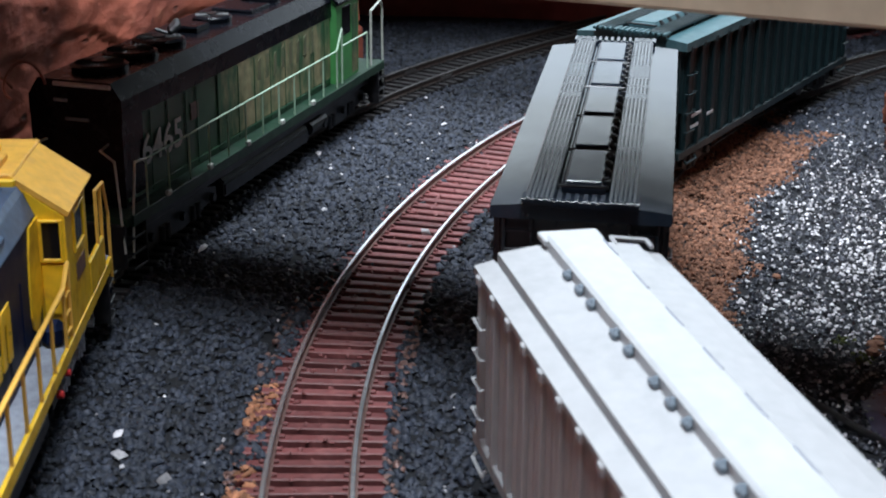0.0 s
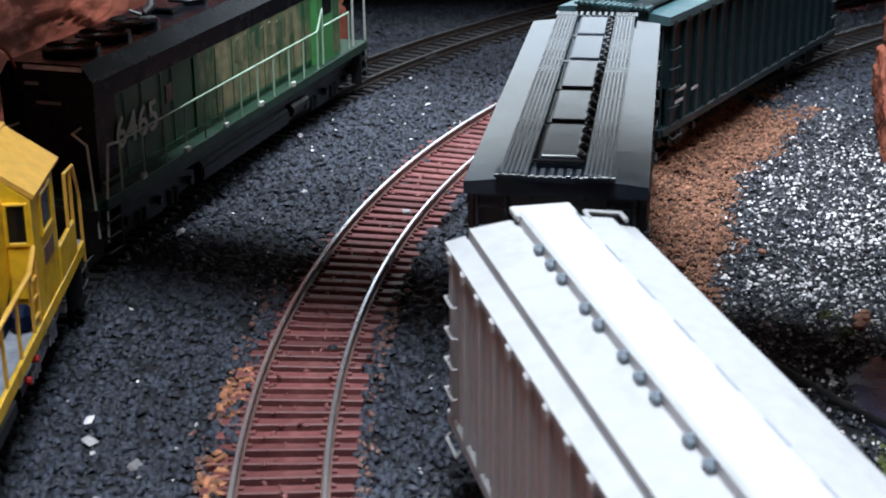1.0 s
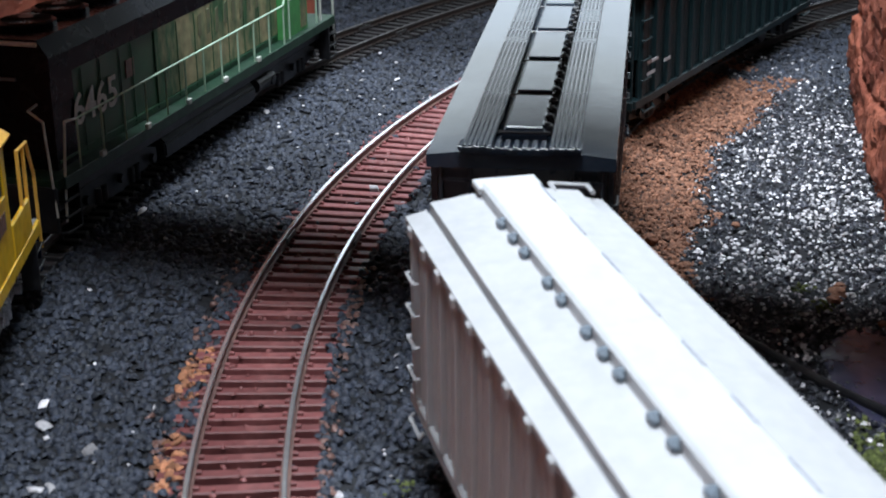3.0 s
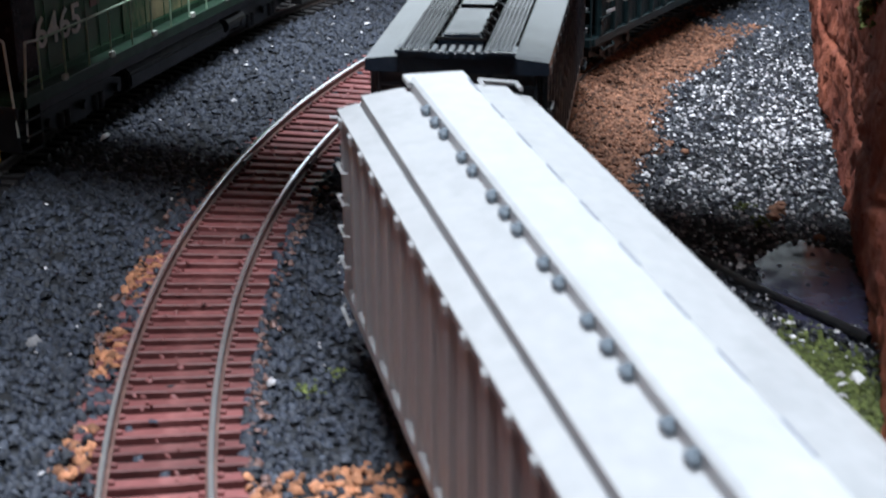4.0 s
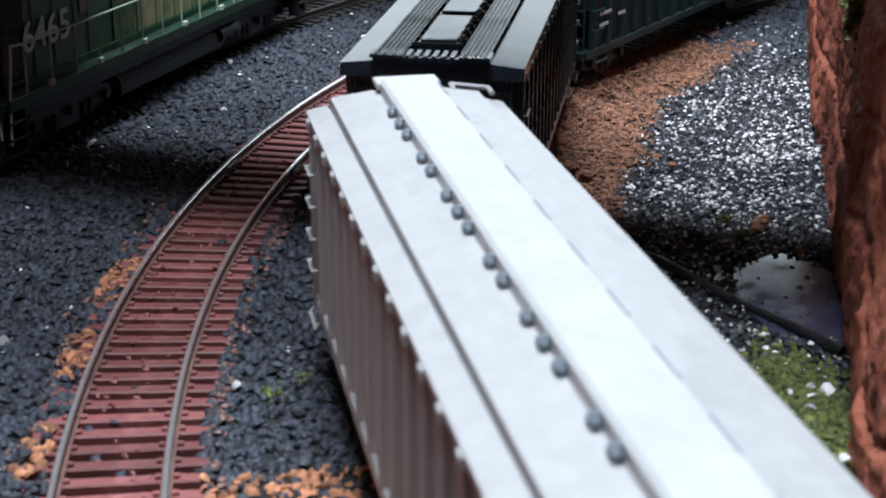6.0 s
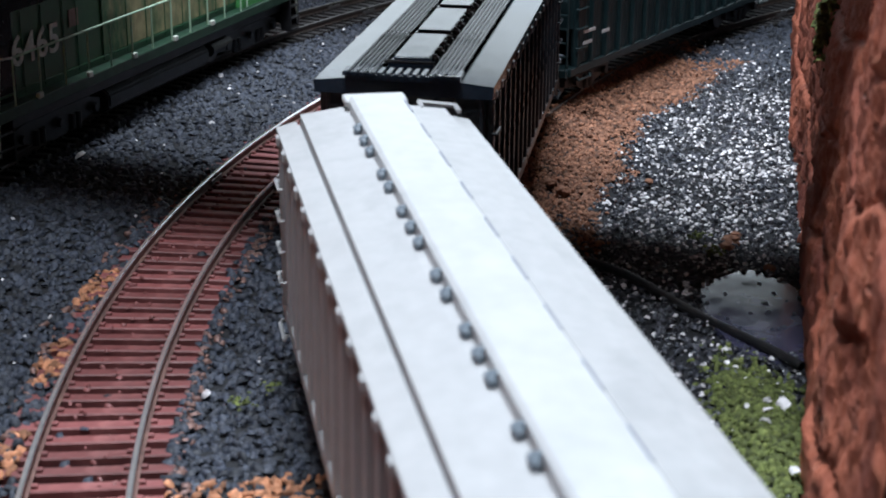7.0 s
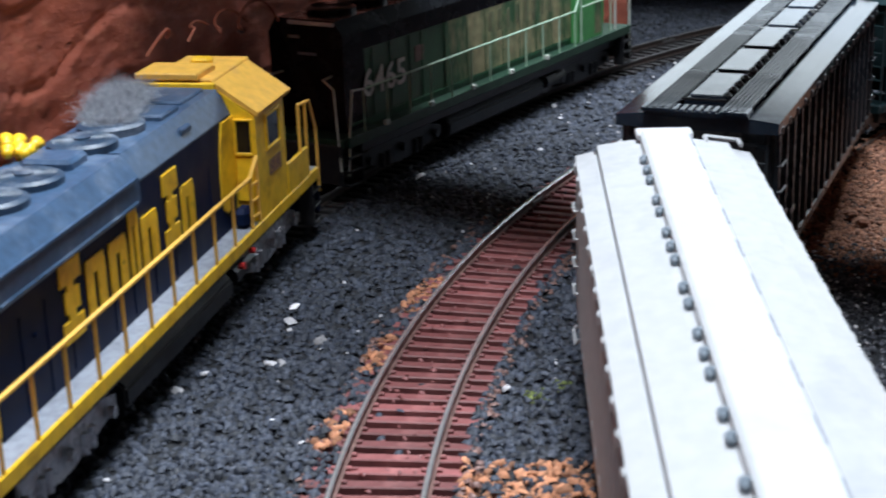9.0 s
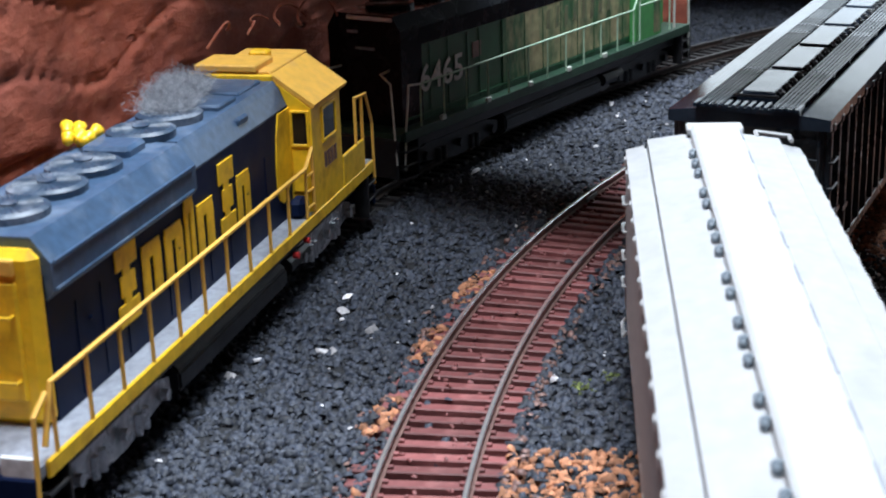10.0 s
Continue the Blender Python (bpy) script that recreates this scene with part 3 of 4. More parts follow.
def pool():
    bm = bmesh.new()
    ring = []
    for k in range(40):
        a = k / 40 * 2 * math.pi
        r = 1 + 0.16 * noise.noise(Vector((math.cos(a) * 1.5, math.sin(a) * 1.5, 3)))
        ring.append((104 + 12 * r * math.cos(a), 254 + 25 * r * math.sin(a)))
    top = [bm.verts.new((x, y, 0.55)) for x, y in ring]
    low = [bm.verts.new((104 + (x - 104) * 1.03, 254 + (y - 254) * 1.03, -2.5)) for x, y in ring]
    bm.faces.new(top)
    for i in range(40):
        bm.faces.new((low[i], low[(i + 1) % 40], top[(i + 1) % 40], top[i]))
    bmesh.ops.recalc_face_normals(bm, faces=bm.faces)
    tagged(finish("pool", bm, M["resin"]), "small glossy dark resin pool with reflected lavender in its colour", "pool")
    rng = np.random.default_rng(21)
    pts = np.stack([rng.uniform(95, 111, 16), rng.uniform(238, 272, 16), np.full(16, 0.65)], 1)
    heap("pool_pebbles", pts, rng.uniform(0.6, 1.6, 16), M["stone_black"], "dark pebbles in the pool", "stones", 0.5, seed=22)


pool()


def moss():
    rng = np.random.default_rng(31)
    n = 2600
    x, y = rng.normal(96, 4.0, n), rng.normal(198, 14, n)
    z = 0.2 + rng.uniform(0, 2.6, n) * np.exp(-((x - 96) / 7) ** 2 - ((y - 198) / 17) ** 2)
    heap("moss", np.stack([x, y, z], 1), rng.uniform(0.6, 1.5, n), M["moss"], "clump of green moss by the pool", "moss", 0.9, seed=32)
    n = 500
    y = rng.normal(305, 8, n)
    z = rng.normal(53, 4, n)
    x = 99 + 0.175 * (y - 176) + 0.06 * z + rng.uniform(-3.0, 2.0, n)
    heap("rock_moss", np.stack([x, y, z], 1), rng.uniform(0.8, 1.8, n), M["moss"], "yellow-green moss clinging to the rock outcrop", "moss", 0.9, seed=33)
    heap("moss_pebbles", np.stack([rng.normal(97, 2, 9), rng.normal(198, 7, 9), rng.uniform(2.0, 2.8, 9)], 1), rng.uniform(1.2, 3.2, 9), M["stone_white"], "white pebbles lying in the moss", "stones", 0.5, seed=34)
    for cx, cy, n in ((99, 291, 60), (97, 302, 40), (2, 205, 26), (6, 212, 20)):
        heap("moss_tuft", np.stack([rng.normal(cx, 1.3, n), rng.normal(cy, 1.3, n), rng.uniform(0.2, 1.6, n)], 1), rng.uniform(0.4, 0.9, n), M["moss"], "tiny tuft of green moss on gravel", "moss", 0.9, seed=n)


moss()


def tan_lump(x, y, z, r, seed):
    bm = bmesh.new()
    bmesh.ops.create_icosphere(bm, subdivisions=3, radius=r)
    for v in bm.verts:
        v.co *= 1 + 0.35 * noise.noise(v.co * (1.6 / r) + Vector((seed, 0, 0))) + 0.12 * noise.noise(v.co * (5 / r))
        v.co.z *= 0.6
        v.co += Vector((x, y, z))
    tagged(finish("rubble_stone", bm, M["stone_tan"]), "rough orange sandstone lump on the gravel", "stone", "rubble stones")


for k, (x, y, r) in enumerate(((105.0, 300.0, 2.3), (103.2, 296.0, 1.6), (106.5, 304.0, 1.4), (66.5, 338.0, 2.0), (63.5, 345.0, 1.6), (90.0, 347, 1.2), (110.5, 281.0, 1.5))):
    tan_lump(x, y, 0.3, r, k * 7.0)

# ---- running gear ----


def wheelset(parent, x, mat):
    bm = bmesh.new()
    for s in (-1, 1):
        rod(bm, (x, s * 7.0, 8.3), (x, s * 9.2, 8.3), 5.8, 20)
        rod(bm, (x, s * 6.4, 8.3), (x, s * 7.0, 8.3), 6.5, 20)
    rod(bm, (x, -9, 8.3), (x, 9, 8.3), 1.0, 8)
    return part("wheelset", bm, mat, parent, "steel wheels on an axle")


def truck(parent, cx, axles, mat, pitch, label):
    """Bogie: a bolster, two side frames with journals and springs, and wheelsets."""
    t = part("truck", B(cx - 4, cx + 4, -12, 12, 8, 12, bevel=0.4), mat, parent, label)
    half = pitch * (axles - 1) / 2
    for s in (-1, 1):
        bm = plate([(cx - half - 5, 7), (cx - half - 5, 10), (cx - half + 3, 12), (cx + half - 3, 12), (cx + half + 5, 10), (cx + half + 5, 7), (cx + half - 3, 6), (cx + 3, 4), (cx - 3, 4), (cx - half + 3, 6)], s * 12.2, s * 14.0)
        for k in range(axles):
            ax = cx - half + k * pitch
            box(bm, ax - 1.9, ax + 1.9, s * 13.2 - 0.8, s * 13.2 + 1.9, 6.2, 10.6, 0.4)
            rod(bm, (ax, s * 14.6, 8.3), (ax, s * 16.0, 8.3), 1.3, 8)
        for k in range(axles - 1):
            sx = cx - half + (k + 0.5) * pitch
            for q in (-1.6, 1.6):
                rod(bm, (sx + q, s * 14.2, 4.6), (sx + q, s * 14.2, 9.0), 1.0, 8)
        part("side_frame", bm, mat, t)
    for k in range(axles):
        wheelset(t, cx - half + k * pitch, M["steel"])


def coupler(parent, x, way):
    bm = B(min(x, x + way * 9), max(x, x + way * 9), -1.1, 1.1, 8.6, 10.6, bevel=0.3)
    box(bm, min(x + way * 7, x + way * 11), max(x + way * 7, x + way * 11), -2.1, 2.1, 8.0, 11.2, 0.5)
    part("coupler", bm, M["black"], parent, "black knuckle coupler")


# ---- covered hopper cars ----


def hopper(label, x, y, heading, half, body_mat, roof_mat, style, clips):
    car = empty("hopper_car", x, y, 0, 90 - heading, label, "hopper car", "hopper cars")
    h = half
    # body: straight sides, sloped end sheets below, hopper bays at the bottom
    bm = plate([(-h + 3, 46), (h - 3, 46), (h - 3, 26), (h - 26, 12), (-h + 26, 12), (-h + 3, 26)], -16.6, 16.6)
    body = part("body", bm, body_mat, car)
    for s in (-1, 1):
        # corrugated side sheet between posts
        n = int((2 * h - 8) / 3.4)
        front = []
        for k in range(n + 1):
            xx = -h + 4 + k * (2 * h - 8) / n
            for dx, dy in ((-0.9, 0.0), (-0.3, 0.45), (0.3, 0.45), (0.9, 0.0)):
                front.append((xx + dx, s * (16.75 + (dy if style == "white" else dy * 0.3))))
        sheet = bmesh.new()
        a = [sheet.verts.new((px_, py_, 13)) for px_, py_ in front]
        b = [sheet.verts.new((px_, py_, 45.6)) for px_, py_ in front]
        c = [sheet.verts.new((px_, s * 16.2, 45.6)) for px_, _ in front]
        d = [sheet.verts.new((px_, s * 16.2, 13)) for px_, _ in front]
        for k in range(len(front) - 1):
            for p, q in ((a, b), (b, c), (c, d), (d, a)):
                sheet.faces.new((p[k], p[k + 1], q[k + 1], q[k]))
        bmesh.ops.recalc_face_normals(sheet, faces=sheet.faces)
        part("side_sheet", sheet, body_mat, body)
        part("side_sill", B(-h, h, s * 17.0 - 0.9, s * 17.0 + 0.9, 11.5, 14.2, bevel=0.3), body_mat, car)
        n = 17
        first = None
        for k in range(n):
            px_ = -h + 4.5 + k * (2 * h - 9) / (n - 1)
            if first is None:
                bm = B(-0.75, 0.75, s * 17.4 - 0.75, s * 17.4 + 0.75, 14.2, 45.6, bevel=0.2)
                box(bm, -1.35, 1.35, s * 17.9 - 0.8, s * 17.9 + 0.65, 44.9, 47.1, 0.4)
                first = part("side_post", bm, body_mat, body)
                first.location = (px_ * MM, 0, 0)
            else:
                again(first, px_, 0, 0, 0, body)
        # lettering panel as plain bars
        if style != "white":
            for q, (lx, lz, w) in enumerate(((-h + 7, 24, 8), (-h + 7, 20.5, 6), (-h + 20, 22, 5))):
                part("marking_bar", B(lx, lx + w, s * 18.2, s * 18.4, lz, lz + 1.0, bevel=0), M["silver"], body)
    # roof
    if style == "white":
        prof = [(-18.1, 46.2), (-18.1, 47.4), (-14.3, 48.3), (-14.2, 47.6), (-13.7, 47.6), (-13.6, 49.6), (-6.4, 50.6), (6.4, 50.6), (13.6, 49.6), (13.7, 47.6), (14.2, 47.6), (14.3, 48.3), (18.1, 47.4), (18.1, 46.2)]
        roof = part("roof", prism(prof, -h, h), roof_mat, car)
        part("hatch_cover", prism([(-5.4, 50.2), (-5.4, 52.5), (-4.8, 53.0), (4.2, 53.0), (4.9, 52.5), (4.9, 50.2)], -h + 4, h - 1.5), body_mat, roof, "long raised white hatch cover")
        part("hatch_end", B(h - 3, h + 2.2, -6.0, 5.6, 51.2, 52.6, bevel=0.3), body_mat, roof)
        part("end_step", wire([(h - 1, -9, 50.0), (h + 2.4, -9, 50.4), (h + 2.4, -16, 49.4), (h - 1, -16, 49.2)], 0.5), roof_mat, roof)
        k, px_ = 0, -h + 10
        first = None
        while px_ < h - 8:
            for s in (1, -1):
                bm = None
                if first is None:
                    bm = B(-1.3, 1.3, -0.6, 0.6, -0.4, 0.9, bevel=0.35)
                    box(bm, -0.6, 0.6, -0.9, 0.2, 0.3, 1.3, 0.3)
                    first = part("hatch_latch", bm, clips, roof, "grey hatch latch clip")
                    first.matrix_local = pose(px_ * MM, s * 5.6 * MM, 51.0 * MM)
                elif s > 0:
                    again(first, px_, 5.6, 51.0, 0, roof)
            px_ += (6.8, 7.4, 12.0, 7.0, 13.0)[k % 5]
            k += 1
        first = None
        for k in range(10):
            if first is None:
                first = part("hinge", B(-4.2, 4.2, -4.2, -3.8, 52.2, 53.2, bevel=0.15), M["deck"], roof, "grey hinge along the hatch")
                first.location = ((-h + 18) * MM, -0.9 * MM, 0)
            else:
                again(first, -h + 18 + k * 17, -0.9, 0, 0, roof)
    else:
        prof = [(-18.5, 45.9), (-18.5, 48.5), (-11.0, 49.3), (11.0, 49.3), (18.5, 48.5), (18.5, 45.9)]
        roof = part("roof", prism(prof, -h, h), roof_mat, car)
        for s in (-1, 1):
            board = part("running_board", B(-h - 1.5, h + 1.5, s * 8.4 - 2.9, s * 8.4 + 2.9, 50.3, 50.9, bevel=0.1), roof_mat if style == "black" else body_mat, roof)
            first = None
            for k in range(6):
                yy = s * 8.4 - 2.4 + k * 0.96
                if first is None:
                    first = part("slat", B(-h - 1.5, h + 1.5, -0.24, 0.24, 50.85, 51.25, bevel=0.08), body_mat, board)
                    first.location = (0, yy * MM, 0)
                else:
                    again(first, 0, yy, 0, 0, board)
            first = None
            for k in range(9):
                xx = -h + 4 + k * (2 * h - 8) / 8
                if first is None:
                    first = part("bracket", B(-0.7, 0.7, s * 8.4 - 2.4, s * 8.4 + 2.4, 48.9, 50.4, bevel=0.1), roof_mat, board)
                    first.location = (xx * MM, 0, 0)
                else:
                    again(first, xx, 0, 0, 0, board)
        x0 = -h + 8
        for k, length in enumerate((28, 30, 30, 30, 26)):
            if x0 + length > h - 3:
                length = h - 3 - x0
            hatch = part("hatch_cover", prism([(-4.6, 49.2), (-4.6, 50.8), (-4.0, 51.4), (4.0, 51.4), (4.6, 50.8), (4.6, 49.2)], x0, x0 + length - 1.6), roof_mat, roof, "grey hatch cover")
            box_top = B(x0 + 1.2, x0 + length - 2.8, -3.8, 3.8, 51.3, 51.9, bevel=0.3)
            part("hatch_panel", box_top, M["hatch"] if style == "black" else roof_mat, hatch)
            first = None
            for q in range(4):
                lx = x0 + 4 + q * (length - 9) / 3
                if first is None:
                    bm = B(-0.7, 0.7, -5.5, -4.4, 49.6, 51.6, bevel=0.25)
                    box(bm, -0.3, 0.3, -5.0, -3.8, 51.2, 52.1, 0.15)
                    first = part("latch", bm, M["black"], hatch)
                    first.location = (lx * MM, 0, 0)
                else:
                    again(first, lx, 0, 0, 0, hatch)
            bm = bmesh.new()
            rod(bm, (x0 - 0.8, -5.2, 51.2), (x0 - 0.8, 5.2, 51.2), 0.35)
            part("hinge_bar", bm, M["black"], hatch)
            x0 += length
        for e in (-1, 1):
            bm = B(min(e * (h - 0.3), e * (h + 0.9)), max(e * (h - 0.3), e * (h + 0.9)), -11.8, 11.8, 49.0, 50.3, bevel=0.1)
            platform = part("end_platform", bm, roof_mat, roof, "ribbed end platform")
            first = None
            for k in range(14):
                yy = -11.5 + k * 1.77
                if first is None:
                    first = part("platform_slat", B(min(e * (h + 2.6), e * (h - 2.6)), max(e * (h + 2.6), e * (h - 2.6)), -0.5, 0.5, 50.2, 51.1, bevel=0.12), roof_mat, platform)
                    first.location = (0, yy * MM, 0)
                else:
                    again(first, 0, yy, 0, 0, platform)
    # ends, ladders, bays, gear
    for e in (-1, 1):
        part("end_sill", B(min(e * (h - 6), e * (h + 1)), max(e * (h - 6), e * (h + 1)), -17, 17, 11, 14, bevel=0.4), body_mat, car)
        for s in (-1, 1):
            lad = bmesh.new()
            for yy in (s * 10, s * 15.8):
                rod(lad, (e * (h - 1.2), yy, 10), (e * (h - 1.2), yy, 46.5), 0.4)
            for k in range(8):
                rod(lad, (e * (h - 1.2), s * 10, 13 + k * 4.3), (e * (h - 1.2), s * 15.8, 13 + k * 4.3), 0.32)
            part("ladder", lad, body_mat, car)
            grab = wire([(e * (h - 4), s * 18.0, 11), (e * (h - 4), s * 18.7, 10), (e * (h - 12), s * 18.7, 10), (e * (h - 12), s * 18.0, 11)], 0.4)
            part("stirrup", grab, body_mat, car)
            first = None
            for k in range(4):
                if first is None:
                    first = part("grab_iron", wire([(e * (h - 3), s * 17.8, 20), (e * (h - 3), s * 18.7, 20), (e * (h - 9), s * 18.7, 20), (e * (h - 9), s * 17.8, 20)], 0.33), body_mat, car)
                else:
                    again(first, 0, 0, k * 6, 0, car)
        truck(car, e * (h - 19), 2, M["black"], 20, "black two-axle truck")
        coupler(car, e * (h + 0.5), e)
    for k in (-1, 0, 1):
        part("hopper_bay", prism([(-14, 14), (-5, 5.5), (5, 5.5), (14, 14)], k * 30 - 11, k * 30 + 11), body_mat, car)
    return car


hopper("white plastic covered hopper car with long roof hatch and grey latches", 43.8, 139.5, -12.3, 90.5, M["white"], M["white_roof"], "white", M["clip"])
hopper("charcoal black covered hopper car with ribbed roof walks", 39.6, 333.0, 7.9, 79, M["black_car"], M["grey_roof"], "black", M["black"])
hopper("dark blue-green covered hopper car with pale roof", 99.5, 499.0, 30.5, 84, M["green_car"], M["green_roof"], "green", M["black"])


def cable():
    t = np.linspace(0, 1, 30)
    path = np.stack([70 + 37 * t, 282 - 56 * t + 2 * np.sin(t * 5), 1.0 + 0.5 * np.sin(t * 9)], 1)[None]
    tagged(tubes("cable", path, 1.0, M["black"], 10), "thin black cable lying across gravel and pool edge", "cable")


cable()


def pillar():
    bm = bmesh.new()
    rod(bm, (168, 640, -3), (168, 640, 3), 7, 28)
    rod(bm, (168, 640, 3), (168, 640, 58), 4.6, 28, 5.4)
    rod(bm, (168, 640, 58), (168, 640, 61), 6.4, 28)
    tagged(finish("pillar", bm, M["white_roof"], smooth=False), "pale round pillar standing on dark ground", "pillar")


pillar()


def loops():
    """Thin dry roots on the rock behind the cab roof."""
    t = np.linspace(0, 1, 24)
    for k in range(4):
        x0, y0 = -114 + 4 * k, 282 + 12 * k
        path = np.stack([x0 - 2 + 3 * np.sin(t * 5 + k), y0 + 22 * t, 54 + 5 * np.sin(t * math.pi) + 2.0 * np.sin(t * 7 + k)], 1)[None]
        tagged(tubes("dry_root", path, 0.4, M["rock_warm"], 6), "thin reddish dry root against the rock wall", "root", "dry roots")


loops()

# ---- locomotives ----


def fan(parent, x, y, z, r, mat, cap):
    bm = bmesh.new()
    rod(bm, (x, y, z - 1), (x, y, z + 1.5), r, 28)
    rod(bm, (x, y, z + 1.5), (x, y, z + 2.0), r, 28, r * 0.86)
    f = part("roof_fan", bm, mat, parent, "round roof fan")
    bm = bmesh.new()
    for k in range(14):
        a = k / 14 * math.pi
        rod(bm, (x - math.cos(a) * r * 0.84, y - math.sin(a) * r * 0.84, z + 2.05), (x + math.cos(a) * r * 0.84, y + math.sin(a) * r * 0.84, z + 2.05), 0.16, 4)
    rod(bm, (x, y, z + 1.9), (x, y, z + 2.5), r * 0.25, 14)
    part("fan_grille", bm, cap, f)
    return f


def side_rails(parent, x0, x1, n, z0, z1, y, mat, drop0, drop1):
    """Posts and a top rail along one walkway."""
    post = None
    for k in range(n):
        xx = x0 + (x1 - x0) * k / (n - 1)
        if post is None:
            post = part("handrail_post", wire([(0, y, z0 - 2.2), (0, y, z1)], 0.42 if mat is M["yellow_pale"] else 0.3), mat, parent)
            post.location = (xx * MM, 0, 0)
        else:
            again(post, xx, 0, 0, 0, parent)
    pts = [(x0 - drop0[0], y, z1 - drop0[1])] if drop0 else []
    pts += [(x0, y, z1), (x1, y, z1)]
    if drop1:
        pts.append((x1 + drop1[0], y, z1 - drop1[1]))
    part("handrail", wire(pts, 0.55 if mat is M["yellow_pale"] else 0.33, 6), mat, parent)


def underframe(parent, half, truck_mat, sill_mat, deck_mat, tank_label):
    part("frame", B(-half, half, -15, 15, 12, 16.4, bevel=0.4), M["black"], parent, "black underframe")
    for s in (-1, 1):
        part("side_sill", B(-half + 2, half - 2, min(s * 17.6, s * 18.5), max(s * 17.6, s * 18.5), 16.2, 19.4, bevel=0.2), sill_mat, parent)
    part("walkway", B(-half, half, -17.6, 17.6, 16.6, 19.0, bevel=0.2), deck_mat, parent, "flat walkway deck")
    tank = prism([(-13, 12), (-15.5, 10), (-15.5, 6), (-12, 3.6), (12, 3.6), (15.5, 6), (15.5, 10), (13, 12)], -36, 30)
    bmesh.ops.bevel(tank, geom=[e for e in tank.edges], offset=0.6, segments=2, affect="EDGES")
    part("fuel_tank", tank, M["black"], parent, tank_label)
    for s in (-1, 1):
        part("air_tank", rod(bmesh.new(), (33, s * 13.5, 9), (47, s * 13.5, 9), 2.3, 12), M["black"], parent)
        truck(parent, s * (half - 36), 3, truck_mat, 19, "three-axle locomotive truck")
    for e in (-1, 1):
        pilot = B(min(e * half, e * (half + 1.6)), max(e * half, e * (half + 1.6)), -17.5, 17.5, 5.5, 17.5, bevel=0.4)
        part("pilot", pilot, M["black"] if sill_mat is not M["yellow"] else M["blue"], parent)
        for s in (-1, 1):
            steps = bmesh.new()
            for k in range(3):
                box(steps, min(e * (half - 1), e * (half - 8)), max(e * (half - 1), e * (half - 8)), min(s * 14.5, s * 18.6), max(s * 14.5, s * 18.6), 4.6 + k * 4.2, 5.3 + k * 4.2, 0.1)
            box(steps, min(e * (half - 8), e * (half - 8.8)), max(e * (half - 8), e * (half - 8.8)), min(s * 14.5, s * 18.6), max(s * 14.5, s * 18.6), 4.6, 16.4, 0.1)
            part("steps", steps, M["black"], parent)
        coupler(parent, e * (half + 1), e)


def door_seams(bm, xs, y, z0, z1):
    for xx in xs:
        box(bm, xx - 0.22, xx + 0.22, y - 0.14, y + 0.14, z0, z1, 0.05)


